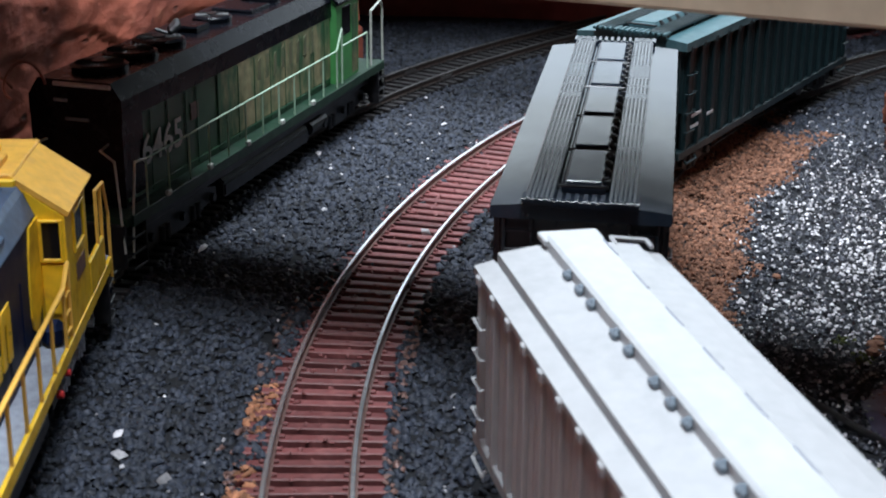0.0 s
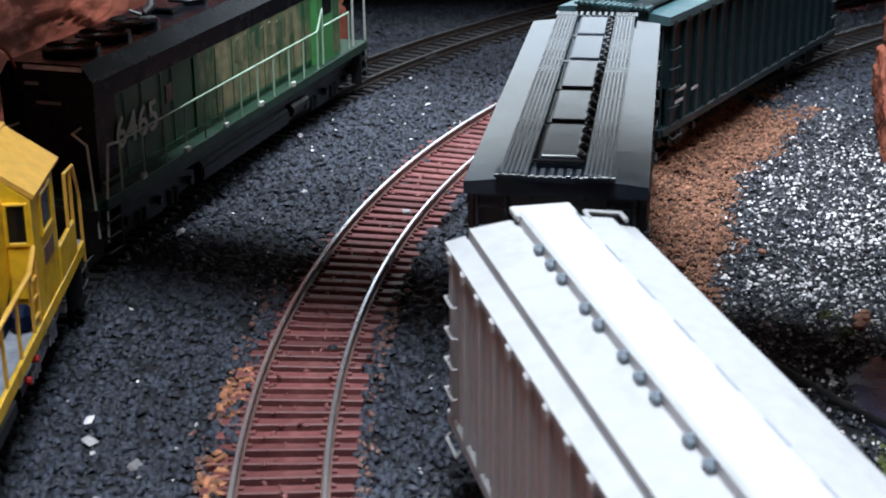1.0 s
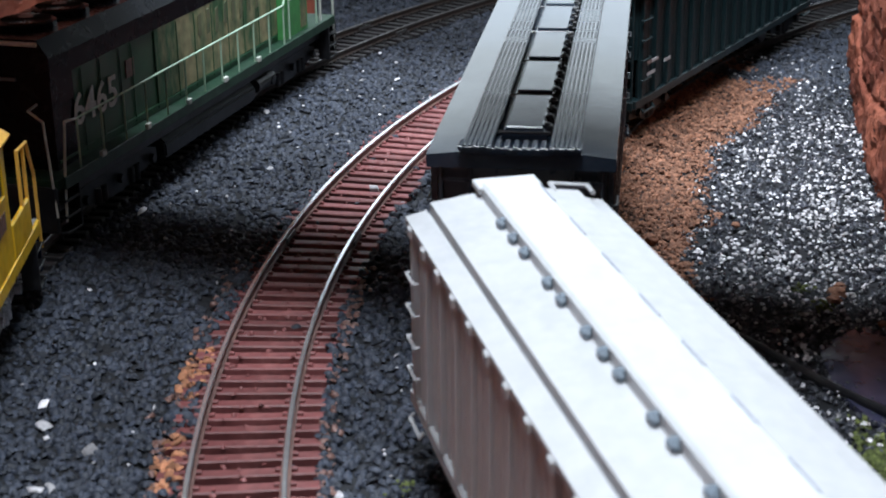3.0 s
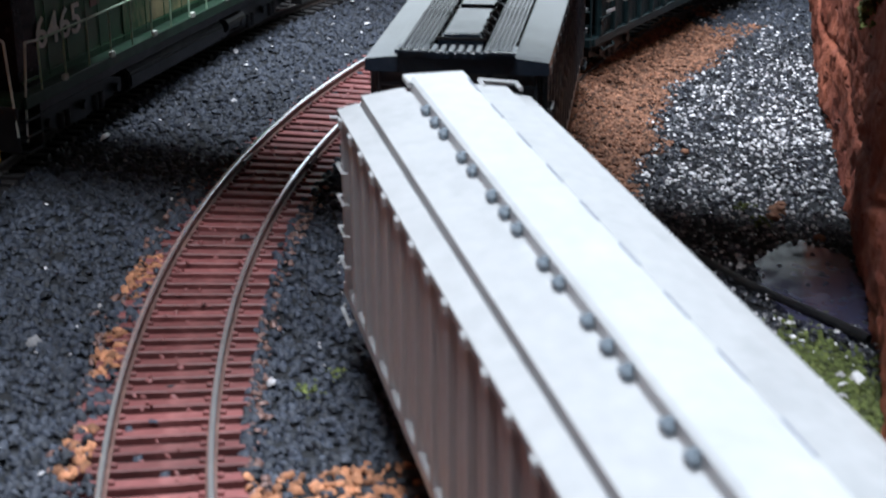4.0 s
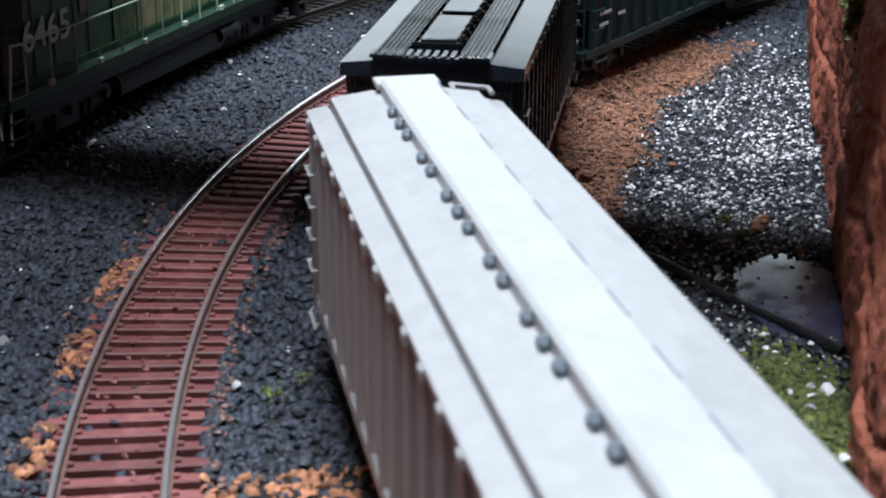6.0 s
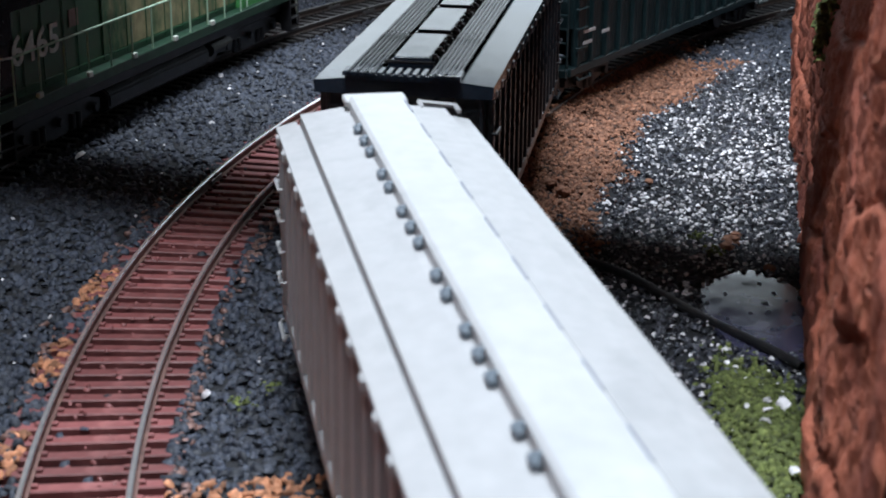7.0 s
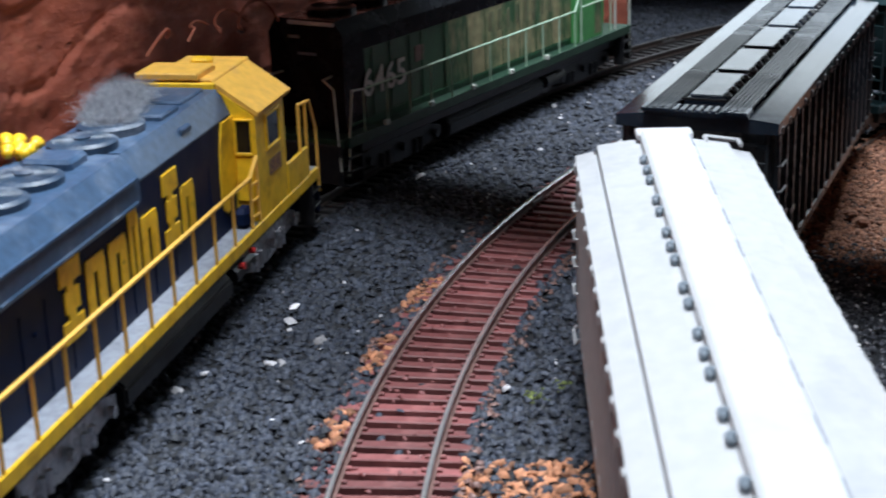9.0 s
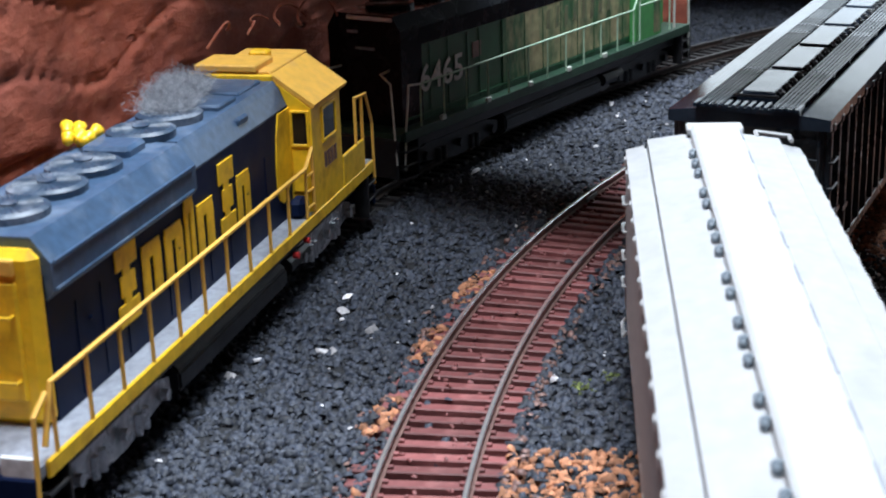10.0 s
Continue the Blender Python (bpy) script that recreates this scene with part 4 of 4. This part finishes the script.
def yellow_blue_engine():
    e = empty("locomotive", -92.3, 208, 0, 90 + 3.0, "dusty blue and yellow diesel locomotive with silver trucks", "locomotive", "locomotives")
    underframe(e, 98, M["chrome"], M["yellow"], M["deck"], "black fuel tank")
    hood = part("hood", prism([(-12.3, 18.8), (-12.3, 46), (-10.2, 51), (10.2, 51), (12.3, 46), (12.3, 18.8)], -80, 46.5), M["blue"], e, "dark blue long hood")
    part("hood_roof", prism([(-12.4, 46.6), (-10.3, 51.2), (-9.4, 52.6), (9.4, 52.6), (10.3, 51.2), (12.4, 46.6), (11.6, 46.6), (10, 50.9), (-10, 50.9), (-11.6, 46.6)], -14, 45), M["blue_dusty"], e, "grey dusty roof over blue paint")
    rad = part("radiator", prism([(-12.3, 41.4), (-13.9, 43.2), (-13.9, 48.4), (-10.4, 52.9), (10.4, 52.9), (13.9, 48.4), (13.9, 43.2), (12.3, 41.4)], -80, -16), M["blue_dusty"], e, "flared radiator section with dusty top")
    for s in (-1, 1):
        bm = bmesh.new()
        box(bm, -79, -18, min(s * 13.7, s * 14.3), max(s * 13.7, s * 14.3), 47.9, 48.7, 0.1)
        box(bm, -79, -18, min(s * 13.7, s * 14.3), max(s * 13.7, s * 14.3), 43.0, 43.7, 0.1)
        part("radiator_grille", bm, M["blue_dusty"], rad)
        bm = bmesh.new()
        door_seams(bm, [-70, -60, -50, -40, -30, -20, -8, 4, 16, 28], s * 12.35, 20, 38)
        for k in range(10):
            rod(bm, (-75 + k * 10, s * 12.2, 27 + (k % 2) * 6), (-75 + k * 10, s * 12.8, 27 + (k % 2) * 6), 0.5, 6)
        part("door_seam", bm, M["blue"], hood)
        # yellow panel behind the cab, with a rounded lower corner
        pts = [(46.5, 46), (38, 46), (36.0, 41), (35.0, 34), (35.0, 28), (36, 25), (38.5, 23.6), (41, 24.6), (43.5, 27), (46.5, 29.5)]
        part("yellow_panel", plate(pts, s * 12.35, s * 12.75), M["yellow"], hood)
        # the emblem on the flank as plain blocks: tall ones of stacked bars, low ones of paired uprights under a cap
        for gx, z0, z1, w, tall in ((-54, 25.5, 42.5, 9.5, True), (-42.5, 27.3, 38.8, 9.0, False), (-31.5, 27.3, 38.8, 9.0, False), (-21, 27.3, 41.8, 5.0, False), (-14.5, 27.3, 38.8, 9.0, False), (-1.5, 26.3, 45.0, 9.0, True), (8.8, 27.3, 38.8, 8.0, False)):
            bm = bmesh.new()
            y0, y1 = min(s * 12.35, s * 12.8), max(s * 12.35, s * 12.8)
            if tall:
                third = (z1 - z0) / 3
                for q in range(3):
                    box(bm, gx + (1.6 if q == 1 else 0.0), gx + w - (1.4 if q == 1 else 0.2), y0, y1, z0 + q * third + 0.5, z0 + (q + 1) * third - 0.7, 0.2)
                box(bm, gx + w * 0.3, gx + w * 0.62, y0 + 0.03, y1 - 0.03, z0 + 0.8, z1 - 0.8, 0.1)
            else:
                box(bm, gx, gx + w * 0.38, y0, y1, z0, z1 - 0.8, 0.2)
                box(bm, gx + w * 0.58, gx + w, y0, y1, z0, z1 - 1.2, 0.2)
                box(bm, gx + 0.3, gx + w - 0.4, y0 + 0.03, y1 - 0.03, z1 - 3.2, z1, 0.1)
            part("emblem_block", bm, M["yellow"], hood, "worn yellow emblem block")
    end = bmesh.new()
    box(end, -83.5, -79.6, -12.6, 12.6, 19, 51.4, 1.6)
    box(end, -84.2, -83, -9, 9, 24, 46, 0.4)
    endp = part("hood_end", end, M["yellow"], e, "bright yellow hood end")
    for zz in (28, 40):
        part("grab_bar", wire([(-84, -8, zz), (-85.4, -8, zz), (-85.4, 2, zz), (-84, 2, zz)], 0.35), M["yellow"], endp)
    part("number_board", B(-84.4, -83.2, -9, 9, 47.2, 50.2, bevel=0.3), M["yellow_pale"], endp)
    for x, r in ((-68, 7.6), (-53, 7.6), (-38, 7.6), (-11, 7.4), (4, 7.4)):
        fan(e, x, 0, 52.7, r, M["fan_blue"], M["fan_blue"])
    part("exhaust_stack", B(-29, -20, -5.4, 5.4, 52, 55.0, bevel=0.8), M["blue_dusty"], e)
    part("roof_hatch", B(13, 24, -8, 8, 52.2, 53.8, bevel=0.4), M["blue_dusty"], e)
    part("roof_hatch", B(28, 43, -7, 7, 52.2, 53.4, bevel=0.4), M["blue_dusty"], e)
    # added box that stands in for a blue highlight on the roof edge
    part("roof_edge_light", B(15, 21, -11.9, -10.4, 48.6, 50.4, bevel=0.4), M["blue_dusty"], e)
    # horn cluster
    for dx, dy, dz in ((0, 0, 0), (2.6, 1.4, 0.6), (-2.6, 1.0, 0.4), (0.6, 2.6, 1.4), (-1.2, -2.0, 0), (2.4, -1.6, 0.2)):
        bm = bmesh.new()
        rod(bm, (-22 + dx, 9 + dy, 54.2 + dz), (-20 + dx * 1.3, 9 + dy * 1.4, 55.4 + dz), 0.8, 8, 1.5)
        bmesh.ops.create_icosphere(bm, subdivisions=2, radius=1.2, matrix=Matrix.Translation((-22 + dx, 9 + dy, 54.6 + dz)))
        part("horn", bm, M["yellow"], e, "bright yellow air horn", True)
    part("horn_bracket", rod(bmesh.new(), (-21.5, 9, 51), (-21.5, 9, 55), 0.7, 8), M["yellow"], e)
    # cab
    cab = prism([(-18.2, 19.4), (-18.2, 45.6), (-8.5, 52.6), (8.5, 52.6), (18.2, 45.6), (18.2, 19.4)], 46, 69)
    cab = part("cab", cab, M["yellow"], e, "yellow cab with dark windows")
    for s in (-1, 1):
        # window in the rear wall beside the hood, and one in the flank
        part("rear_window", B(45.7, 46.1, min(s * 13.4, s * 17.0), max(s * 13.4, s * 17.0), 36.8, 44.6, bevel=0.1), M["glass"], cab, "dark cab window")
        frame = bmesh.new()
        for y0, y1, z0, z1 in ((12.7, 13.4, 36.0, 45.2), (17.0, 17.7, 36.0, 45.2), (13.4, 17.0, 36.0, 36.8), (13.4, 17.0, 44.6, 45.2)):
            box(frame, 45.3, 46.2, min(s * y0, s * y1), max(s * y0, s * y1), z0, z1, 0.15)
        part("window_frame", frame, M["yellow"], cab)
        part("rear_door", B(45.6, 46.2, min(s * 12.8, s * 17.7), max(s * 12.8, s * 17.7), 24.5, 35.6, bevel=0.2), M["yellow"], cab, "yellow door panel below the window")
        part("side_window", B(54, 64, min(s * 18.1, s * 18.35), max(s * 18.1, s * 18.35), 36.0, 43.6, bevel=0.1), M["glass"], cab, "dark cab window")
        frame = bmesh.new()
        for x0, x1, z0, z1 in ((53.2, 54.0, 35.2, 44.4), (64.0, 64.8, 35.2, 44.4), (54, 64, 35.2, 36.0), (54, 64, 43.6, 44.4)):
            box(frame, x0, x1, min(s * 18.1, s * 18.7), max(s * 18.1, s * 18.7), z0, z1, 0.15)
        part("window_frame", frame, M["yellow"], cab)
        # sloped roof side that overhangs
        roofside = prism([(s * 7.5, 54.6), (s * 19.2, 46.6), (s * 18.8, 45.6), (s * 7.5, 53.4)], 46.2, 73)
        part("roof_panel", roofside, M["yellow_pale"], cab, "faded sloping yellow roof panel")
        part("front_window", B(69, 69.4, min(s * 3, s * 14.6), max(s * 3, s * 14.6), 35, 43.6, bevel=0.1), M["glass"], cab, "dark cab window")
        fr = bmesh.new()
        for y0, y1, z0, z1 in ((2, 3, 34, 44.4), (14.6, 15.6, 34, 44.4), (3, 14.6, 34, 35), (3, 14.6, 43.6, 44.4)):
            box(fr, 68.8, 69.8, min(s * y0, s * y1), max(s * y0, s * y1), z0, z1, 0.15)
        part("window_frame", fr, M["yellow"], cab)
        for k in range(4):
            part("number_bar", B(54.5 + k * 2.6, 56.4 + k * 2.6, min(s * 18.15, s * 18.4), max(s * 18.15, s * 18.4), 28.5, 32.5, bevel=0.1), M["rail_side"], cab)
        part("cab_steps", B(40, 45.6, min(s * 12.8, s * 17), max(s * 12.8, s * 17), 19, 24.0, bevel=1.2), M["blue"], cab)
    part("roof_top", B(47, 74, -8.4, 8.4, 53.4, 54.6, bevel=0.3), M["yellow_pale"], cab)
    part("roof_step", B(45, 58, -5, 11, 54.5, 56.2, bevel=0.3), M["yellow_pale"], cab)
    part("roof_rear", B(44.6, 46.2, -9, 13, 49.5, 54, bevel=0.3), M["yellow"], cab)
    part("beacon", B(60, 64, -2.5, 2.5, 54.5, 56.8, bevel=0.6), M["yellow"], cab)
    nose = B(69, 88, -9.6, 9.6, 19, 34, bevel=1.6)
    part("nose", nose, M["yellow"], e, "low yellow nose")
    part("side_skirt", B(69.2, 88, -18.4, -17.4, 19.2, 27.5, bevel=0.3), M["yellow"], e)
    part("side_skirt", B(69.2, 88, 17.4, 18.4, 19.2, 27.5, bevel=0.3), M["yellow"], e)
    for s in (-1, 1):
        side_rails(e, -92, 40, 11, 19, 32, s * 18.0, M["yellow_pale"], (4, 10), None)
        part("step_rail", wire([(40, s * 18, 32), (45, s * 18.2, 36), (45, s * 18.2, 20)], 0.5), M["yellow_pale"], e)
        lad = bmesh.new()
        for k in range(3):
            rod(lad, (40.0, s * 18, 22 + k * 4), (45, s * 18.2, 22 + k * 4), 0.35)
        part("step_ladder", lad, M["yellow_pale"], e)
        part("front_rail", wire([(82, s * 18, 27), (82, s * 18, 40), (92, s * 18, 39), (97, s * 18, 30), (97.5, s * 18, 12)], 0.45), M["yellow_pale"], e)
        part("front_post", wire([(88, s * 18, 19), (88, s * 18, 39.5)], 0.45), M["yellow_pale"], e)
        part("rear_rail", wire([(-94, s * 18, 31), (-98, s * 17.6, 28), (-99.5, s * 17.6, 8)], 0.5), M["yellow_pale"], e)
        part("rear_plate", B(-99, -98, s * 14 - 3, s * 14 + 3, 17, 21, bevel=0.2), M["silver"], e)
        part("marker", rod(bmesh.new(), (30, s * 17.4, 13.4), (30, s * 18.8, 13.4), 0.9, 8), M["red"], e, "small red marker")
        part("marker", rod(bmesh.new(), (38, s * 17.4, 14.6), (38, s * 18.8, 14.6), 0.8, 8), M["red"], e, "small red marker")
    return e


yellow_blue_engine()


def lint():
    """Tuft of grey dust fibres lying on the roof."""
    rng = np.random.default_rng(5)
    n, k = 9500, 7
    t = rng.uniform(0, 1, n)
    c = np.stack([-93.5 - 7 * t + rng.normal(0, 2.4, n), 212 + 27 * t + rng.normal(0, 2.2, n), 55.0 + np.abs(rng.normal(0, 1.15, n)) * np.sin(np.clip(t, 0.05, 0.95) * math.pi) ** 0.5], 1)
    d = np.stack([rng.normal(-0.2, 0.6, n), rng.normal(0.5, 0.8, n), rng.normal(0.0, 0.22, n)], 1)
    d /= np.linalg.norm(d, axis=1, keepdims=True)
    u = np.linspace(-0.5, 0.5, k)[None, :, None]
    length = rng.uniform(1.5, 4.0, n)[:, None, None]
    bend = rng.normal(0, 1.3, (n, 1, 3)) * (u * 2) ** 2 + rng.normal(0, 0.5, (n, 1, 3)) * np.sin(u * 9)
    paths = c[:, None] + d[:, None] * u * length + bend
    paths[..., 2] = np.maximum(paths[..., 2], 54.9)
    tagged(tubes("dust_tuft", paths, 0.022, M["fluff"]), "fluffy grey tuft of dust on the blue locomotive roof", "dust", kind="stuff")


lint()


def green_engine():
    e = empty("locomotive", -69.0, 433.5, 0, 90 - 16.9, "weathered green and black diesel locomotive with worn flanks", "locomotive", "locomotives")
    underframe(e, 99, M["black"], M["green_dark"], M["green_dark"], "black rounded fuel tank")
    hood = part("hood", prism([(-13.2, 18.8), (-13.2, 47.5), (13.2, 47.5), (13.2, 18.8)], -90, 56), M["green"], e, "dark green long hood")
    top = part("hood_top", prism([(-13.5, 42.5), (-13.5, 47.8), (-10.6, 52.3), (10.6, 52.3), (13.5, 47.8), (13.5, 42.5)], -91, 57), M["hood_black"], e, "glossy black hood top")
    part("hood_end", prism([(-13.3, 18.8), (-13.3, 43), (13.3, 43), (13.3, 18.8)], -91, -80), M["hood_black"], e, "black hood end")
    part("end_ledge", B(-91.6, -90.6, -10.8, 6, 50.6, 51.8, bevel=0.3), M["silver"], top, "bright silver strip along the hood end's top edge")
    part("lamp_bars", B(-91.5, -90.9, 2, 6, 46.5, 47.4, bevel=0.1), M["deck"], top)
    part("number_bars", B(-91.5, -90.9, -4, 3, 41.6, 42.5, bevel=0.1), M["clip"], top)
    for s in (-1, 1):
        worn = B(-34, 55.5, min(s * 13.15, s * 13.45), max(s * 13.15, s * 13.45), 21.5, 46.5, bevel=0.1)
        part("worn_panel", worn, M["worn"], hood, "beige worn green flank")
        bm = bmesh.new()
        door_seams(bm, [-76, -66, -55, -48, -34, -20, -8, 4, 16, 28, 40, 50], s * 13.5, 20, 42)
        box(bm, -90, 54, min(s * 13.2, s * 13.6), max(s * 13.2, s * 13.6), 20.5, 21.3, 0.1)
        part("door_seam", bm, M["green"], hood)
        # the faded emblem as plain bars
        for k in range(8):
            z1 = 41 + 0.6 * math.sin(k * 2.1)
            part("emblem_bar", plate([(-6 + k * 6.2, 34.5 - 0.8 * (k % 3)), (-3.6 + k * 6.2, 34.0), (-3.2 + k * 6.2, z1), (-5.4 + k * 6.2, z1 - 0.6)], s * 13.5, s * 13.7), M["smudge"], hood, "faded dark emblem bar")
        rust = B(-52, -47, min(s * 13.3, s * 13.55), max(s * 13.3, s * 13.55), 33, 38, bevel=0.1)
        part("rust_patch", rust, M["rail_side"], hood, "brown rust patch")
    writing("road_number", "6465", 11.6, -82, -13.75, 28.0, e, M["number"], False, 1.05)
    writing("road_number", "6465", 11.6, -52, 13.75, 28.0, e, M["number"], True, 1.05)
    for x, r in ((-77, 7.6), (-60, 7.6), (-43, 7.6), (-8, 6.0), (28, 6.5)):
        fan(e, x, 0, 52.3, r, M["hood_black"], M["black"])
    bm = bmesh.new()
    for k in range(3):
        rod(bm, (-40 + k * 2.6, -2 + k * 1.4, 55), (-35 + k * 2.6, -2 + k * 1.4, 56), 0.7, 8, 1.3)
    rod(bm, (-39, -3, 54), (-39, 3, 55.4), 0.6, 6)
    part("horn", bm, M["black"], e, "black air horn")
    part("exhaust_stack", B(-27, -18, -4, 4, 52, 54.2, bevel=0.5), M["hood_black"], e)
    part("roof_hatch", B(6, 20, -7, 7, 52, 53.4, bevel=0.4), M["hood_black"], e)
    cab = part("cab", prism([(-15.4, 19), (-15.4, 47), (-9, 54), (9, 54), (15.4, 47), (15.4, 19)], 57, 78), M["green_light"], e, "light green cab")
    for s in (-1, 1):
        part("side_window", B(62, 70, min(s * 15.3, s * 15.6), max(s * 15.3, s * 15.6), 35, 45, bevel=0.1), M["glass"], cab, "dark cab window")
        part("worn_stripe", B(71.5, 77, min(s * 15.3, s * 15.55), max(s * 15.3, s * 15.55), 20, 44, bevel=0.1), M["worn"], cab, "worn beige stripe")
        part("front_window", B(77.8, 78.2, min(s * 3, s * 12), max(s * 3, s * 12), 36, 45, bevel=0.1), M["glass"], cab, "dark cab window")
        part("roof_panel", prism([(s * 8.5, 55.6), (s * 16.6, 47.4), (s * 16.2, 46.4), (s * 8.5, 54.4)], 56, 81), M["hood_black"], cab)
        side_rails(e, -88, 50, 12, 19, 32.3, s * 18.0, M["wire"], None, None)
        part("end_rail", wire([(-88, s * 18, 32.3), (-94, s * 18, 33), (-96, s * 18, 20), (-97.5, s * 18.2, 8)], 0.36), M["wire_white"], e, "off-white bent wire handrail")
        part("cab_rail", wire([(50, s * 18, 32.3), (55, s * 18, 39), (55, s * 18, 20)], 0.36), M["wire"], e)
        part("cab_rail", wire([(55, s * 18, 33), (80, s * 18, 33), (80, s * 18, 20)], 0.33), M["wire"], e)
        part("front_rail", wire([(84, s * 18, 20), (84, s * 18, 40), (94, s * 18, 42), (98.5, s * 17, 40), (99.5, s * 17, 6)], 0.45), M["wire_white"], e, "off-white bent wire handrail")
        for k in range(5):
            part("walkway_lamp", B(-78 + k * 26, -75.6 + k * 26, min(s * 17.8, s * 18.9), max(s * 17.8, s * 18.9), 19.0, 20.6, bevel=0.2), M["wire_white"], e, "small white walkway fitting")
    part("roof_top", B(55, 81, -9, 9, 54.2, 55.8, bevel=0.4), M["hood_black"], cab)
    part("nose", B(78, 92, -10, 10, 19, 36, bevel=1.6), M["green_light"], e, "low light green nose")
    part("nose_top", B(80, 91, -7, 7, 35.8, 36.6, bevel=0.3), M["silver"], e, "pale nose top")
    for s in (-1, 1):
        part("rear_end_rail", wire([(-91, s * 9, 36), (-97, s * 10, 36), (-99, s * 15, 34), (-100.5, s * 17.5, 10)], 0.36), M["wire_white"], e, "off-white bent wire handrail")
    return e


green_engine()


def black_engine():
    x, y = on_curve(R_MIDDLE, 53)
    e = empty("locomotive", x, y, 0, 270 - 53, "black and white diesel locomotive with lit headlights", "locomotive", "locomotives")
    underframe(e, 98, M["black"], M["black"], M["black"], "black fuel tank")
    part("hood", prism([(-11, 18.8), (-11, 47), (-8, 51), (8, 51), (11, 47), (11, 18.8)], -90, 48), M["hood_black"], e)
    cab = part("cab", prism([(-15, 19), (-15, 47), (-9, 54), (9, 54), (15, 47), (15, 19)], 48, 70), M["hood_black"], e)
    nose = part("nose", B(70, 88, -10, 10, 19, 42, bevel=2.0), M["silver"], e, "white nose with dark stripes")
    for k in range(4):
        part("stripe", B(87.9, 88.2, -8.5 + (k % 2), 8.5, 24 + k * 3.4, 25.2 + k * 3.4, bevel=0.05), M["hood_black"], nose)
    part("emblem_bar", B(87.95, 88.3, -2.2, 2.0, 31, 38, bevel=0.1), M["hood_black"], nose)
    for s in (-1, 1):
        part("front_window", B(70, 70.3, min(s * 2, s * 12), max(s * 2, s * 12), 44, 50, bevel=0.1), M["glass"], cab)
        part("ditch_light", rod(bmesh.new(), (97.5, s * 11, 21), (98.6, s * 11, 21), 1.4, 12), M["headlight"], e, "lit round headlight")
        part("headlight", rod(bmesh.new(), (69.6, s * 1.6, 52), (70.8, s * 1.6, 52), 1.2, 12), M["headlight"], e, "lit round headlight")
        side_rails(e, -88, 44, 11, 19, 32, s * 18, M["wire_white"], None, None)
        part("front_rail", wire([(80, s * 18, 19), (80, s * 18, 34), (96, s * 18, 34), (98.5, s * 17.4, 22), (99, s * 17.4, 7)], 0.5), M["yellow_pale"], e)
    part("platform_edge", B(88, 98.5, -17.6, 17.6, 19.0, 21.0, bevel=0.3), M["silver"], e)
    part("roof_lamp", B(60, 63, -3, 3, 54.2, 56, bevel=0.4), M["blue_lamp"], e, "lit blue roof lamp")
    return e


black_engine()
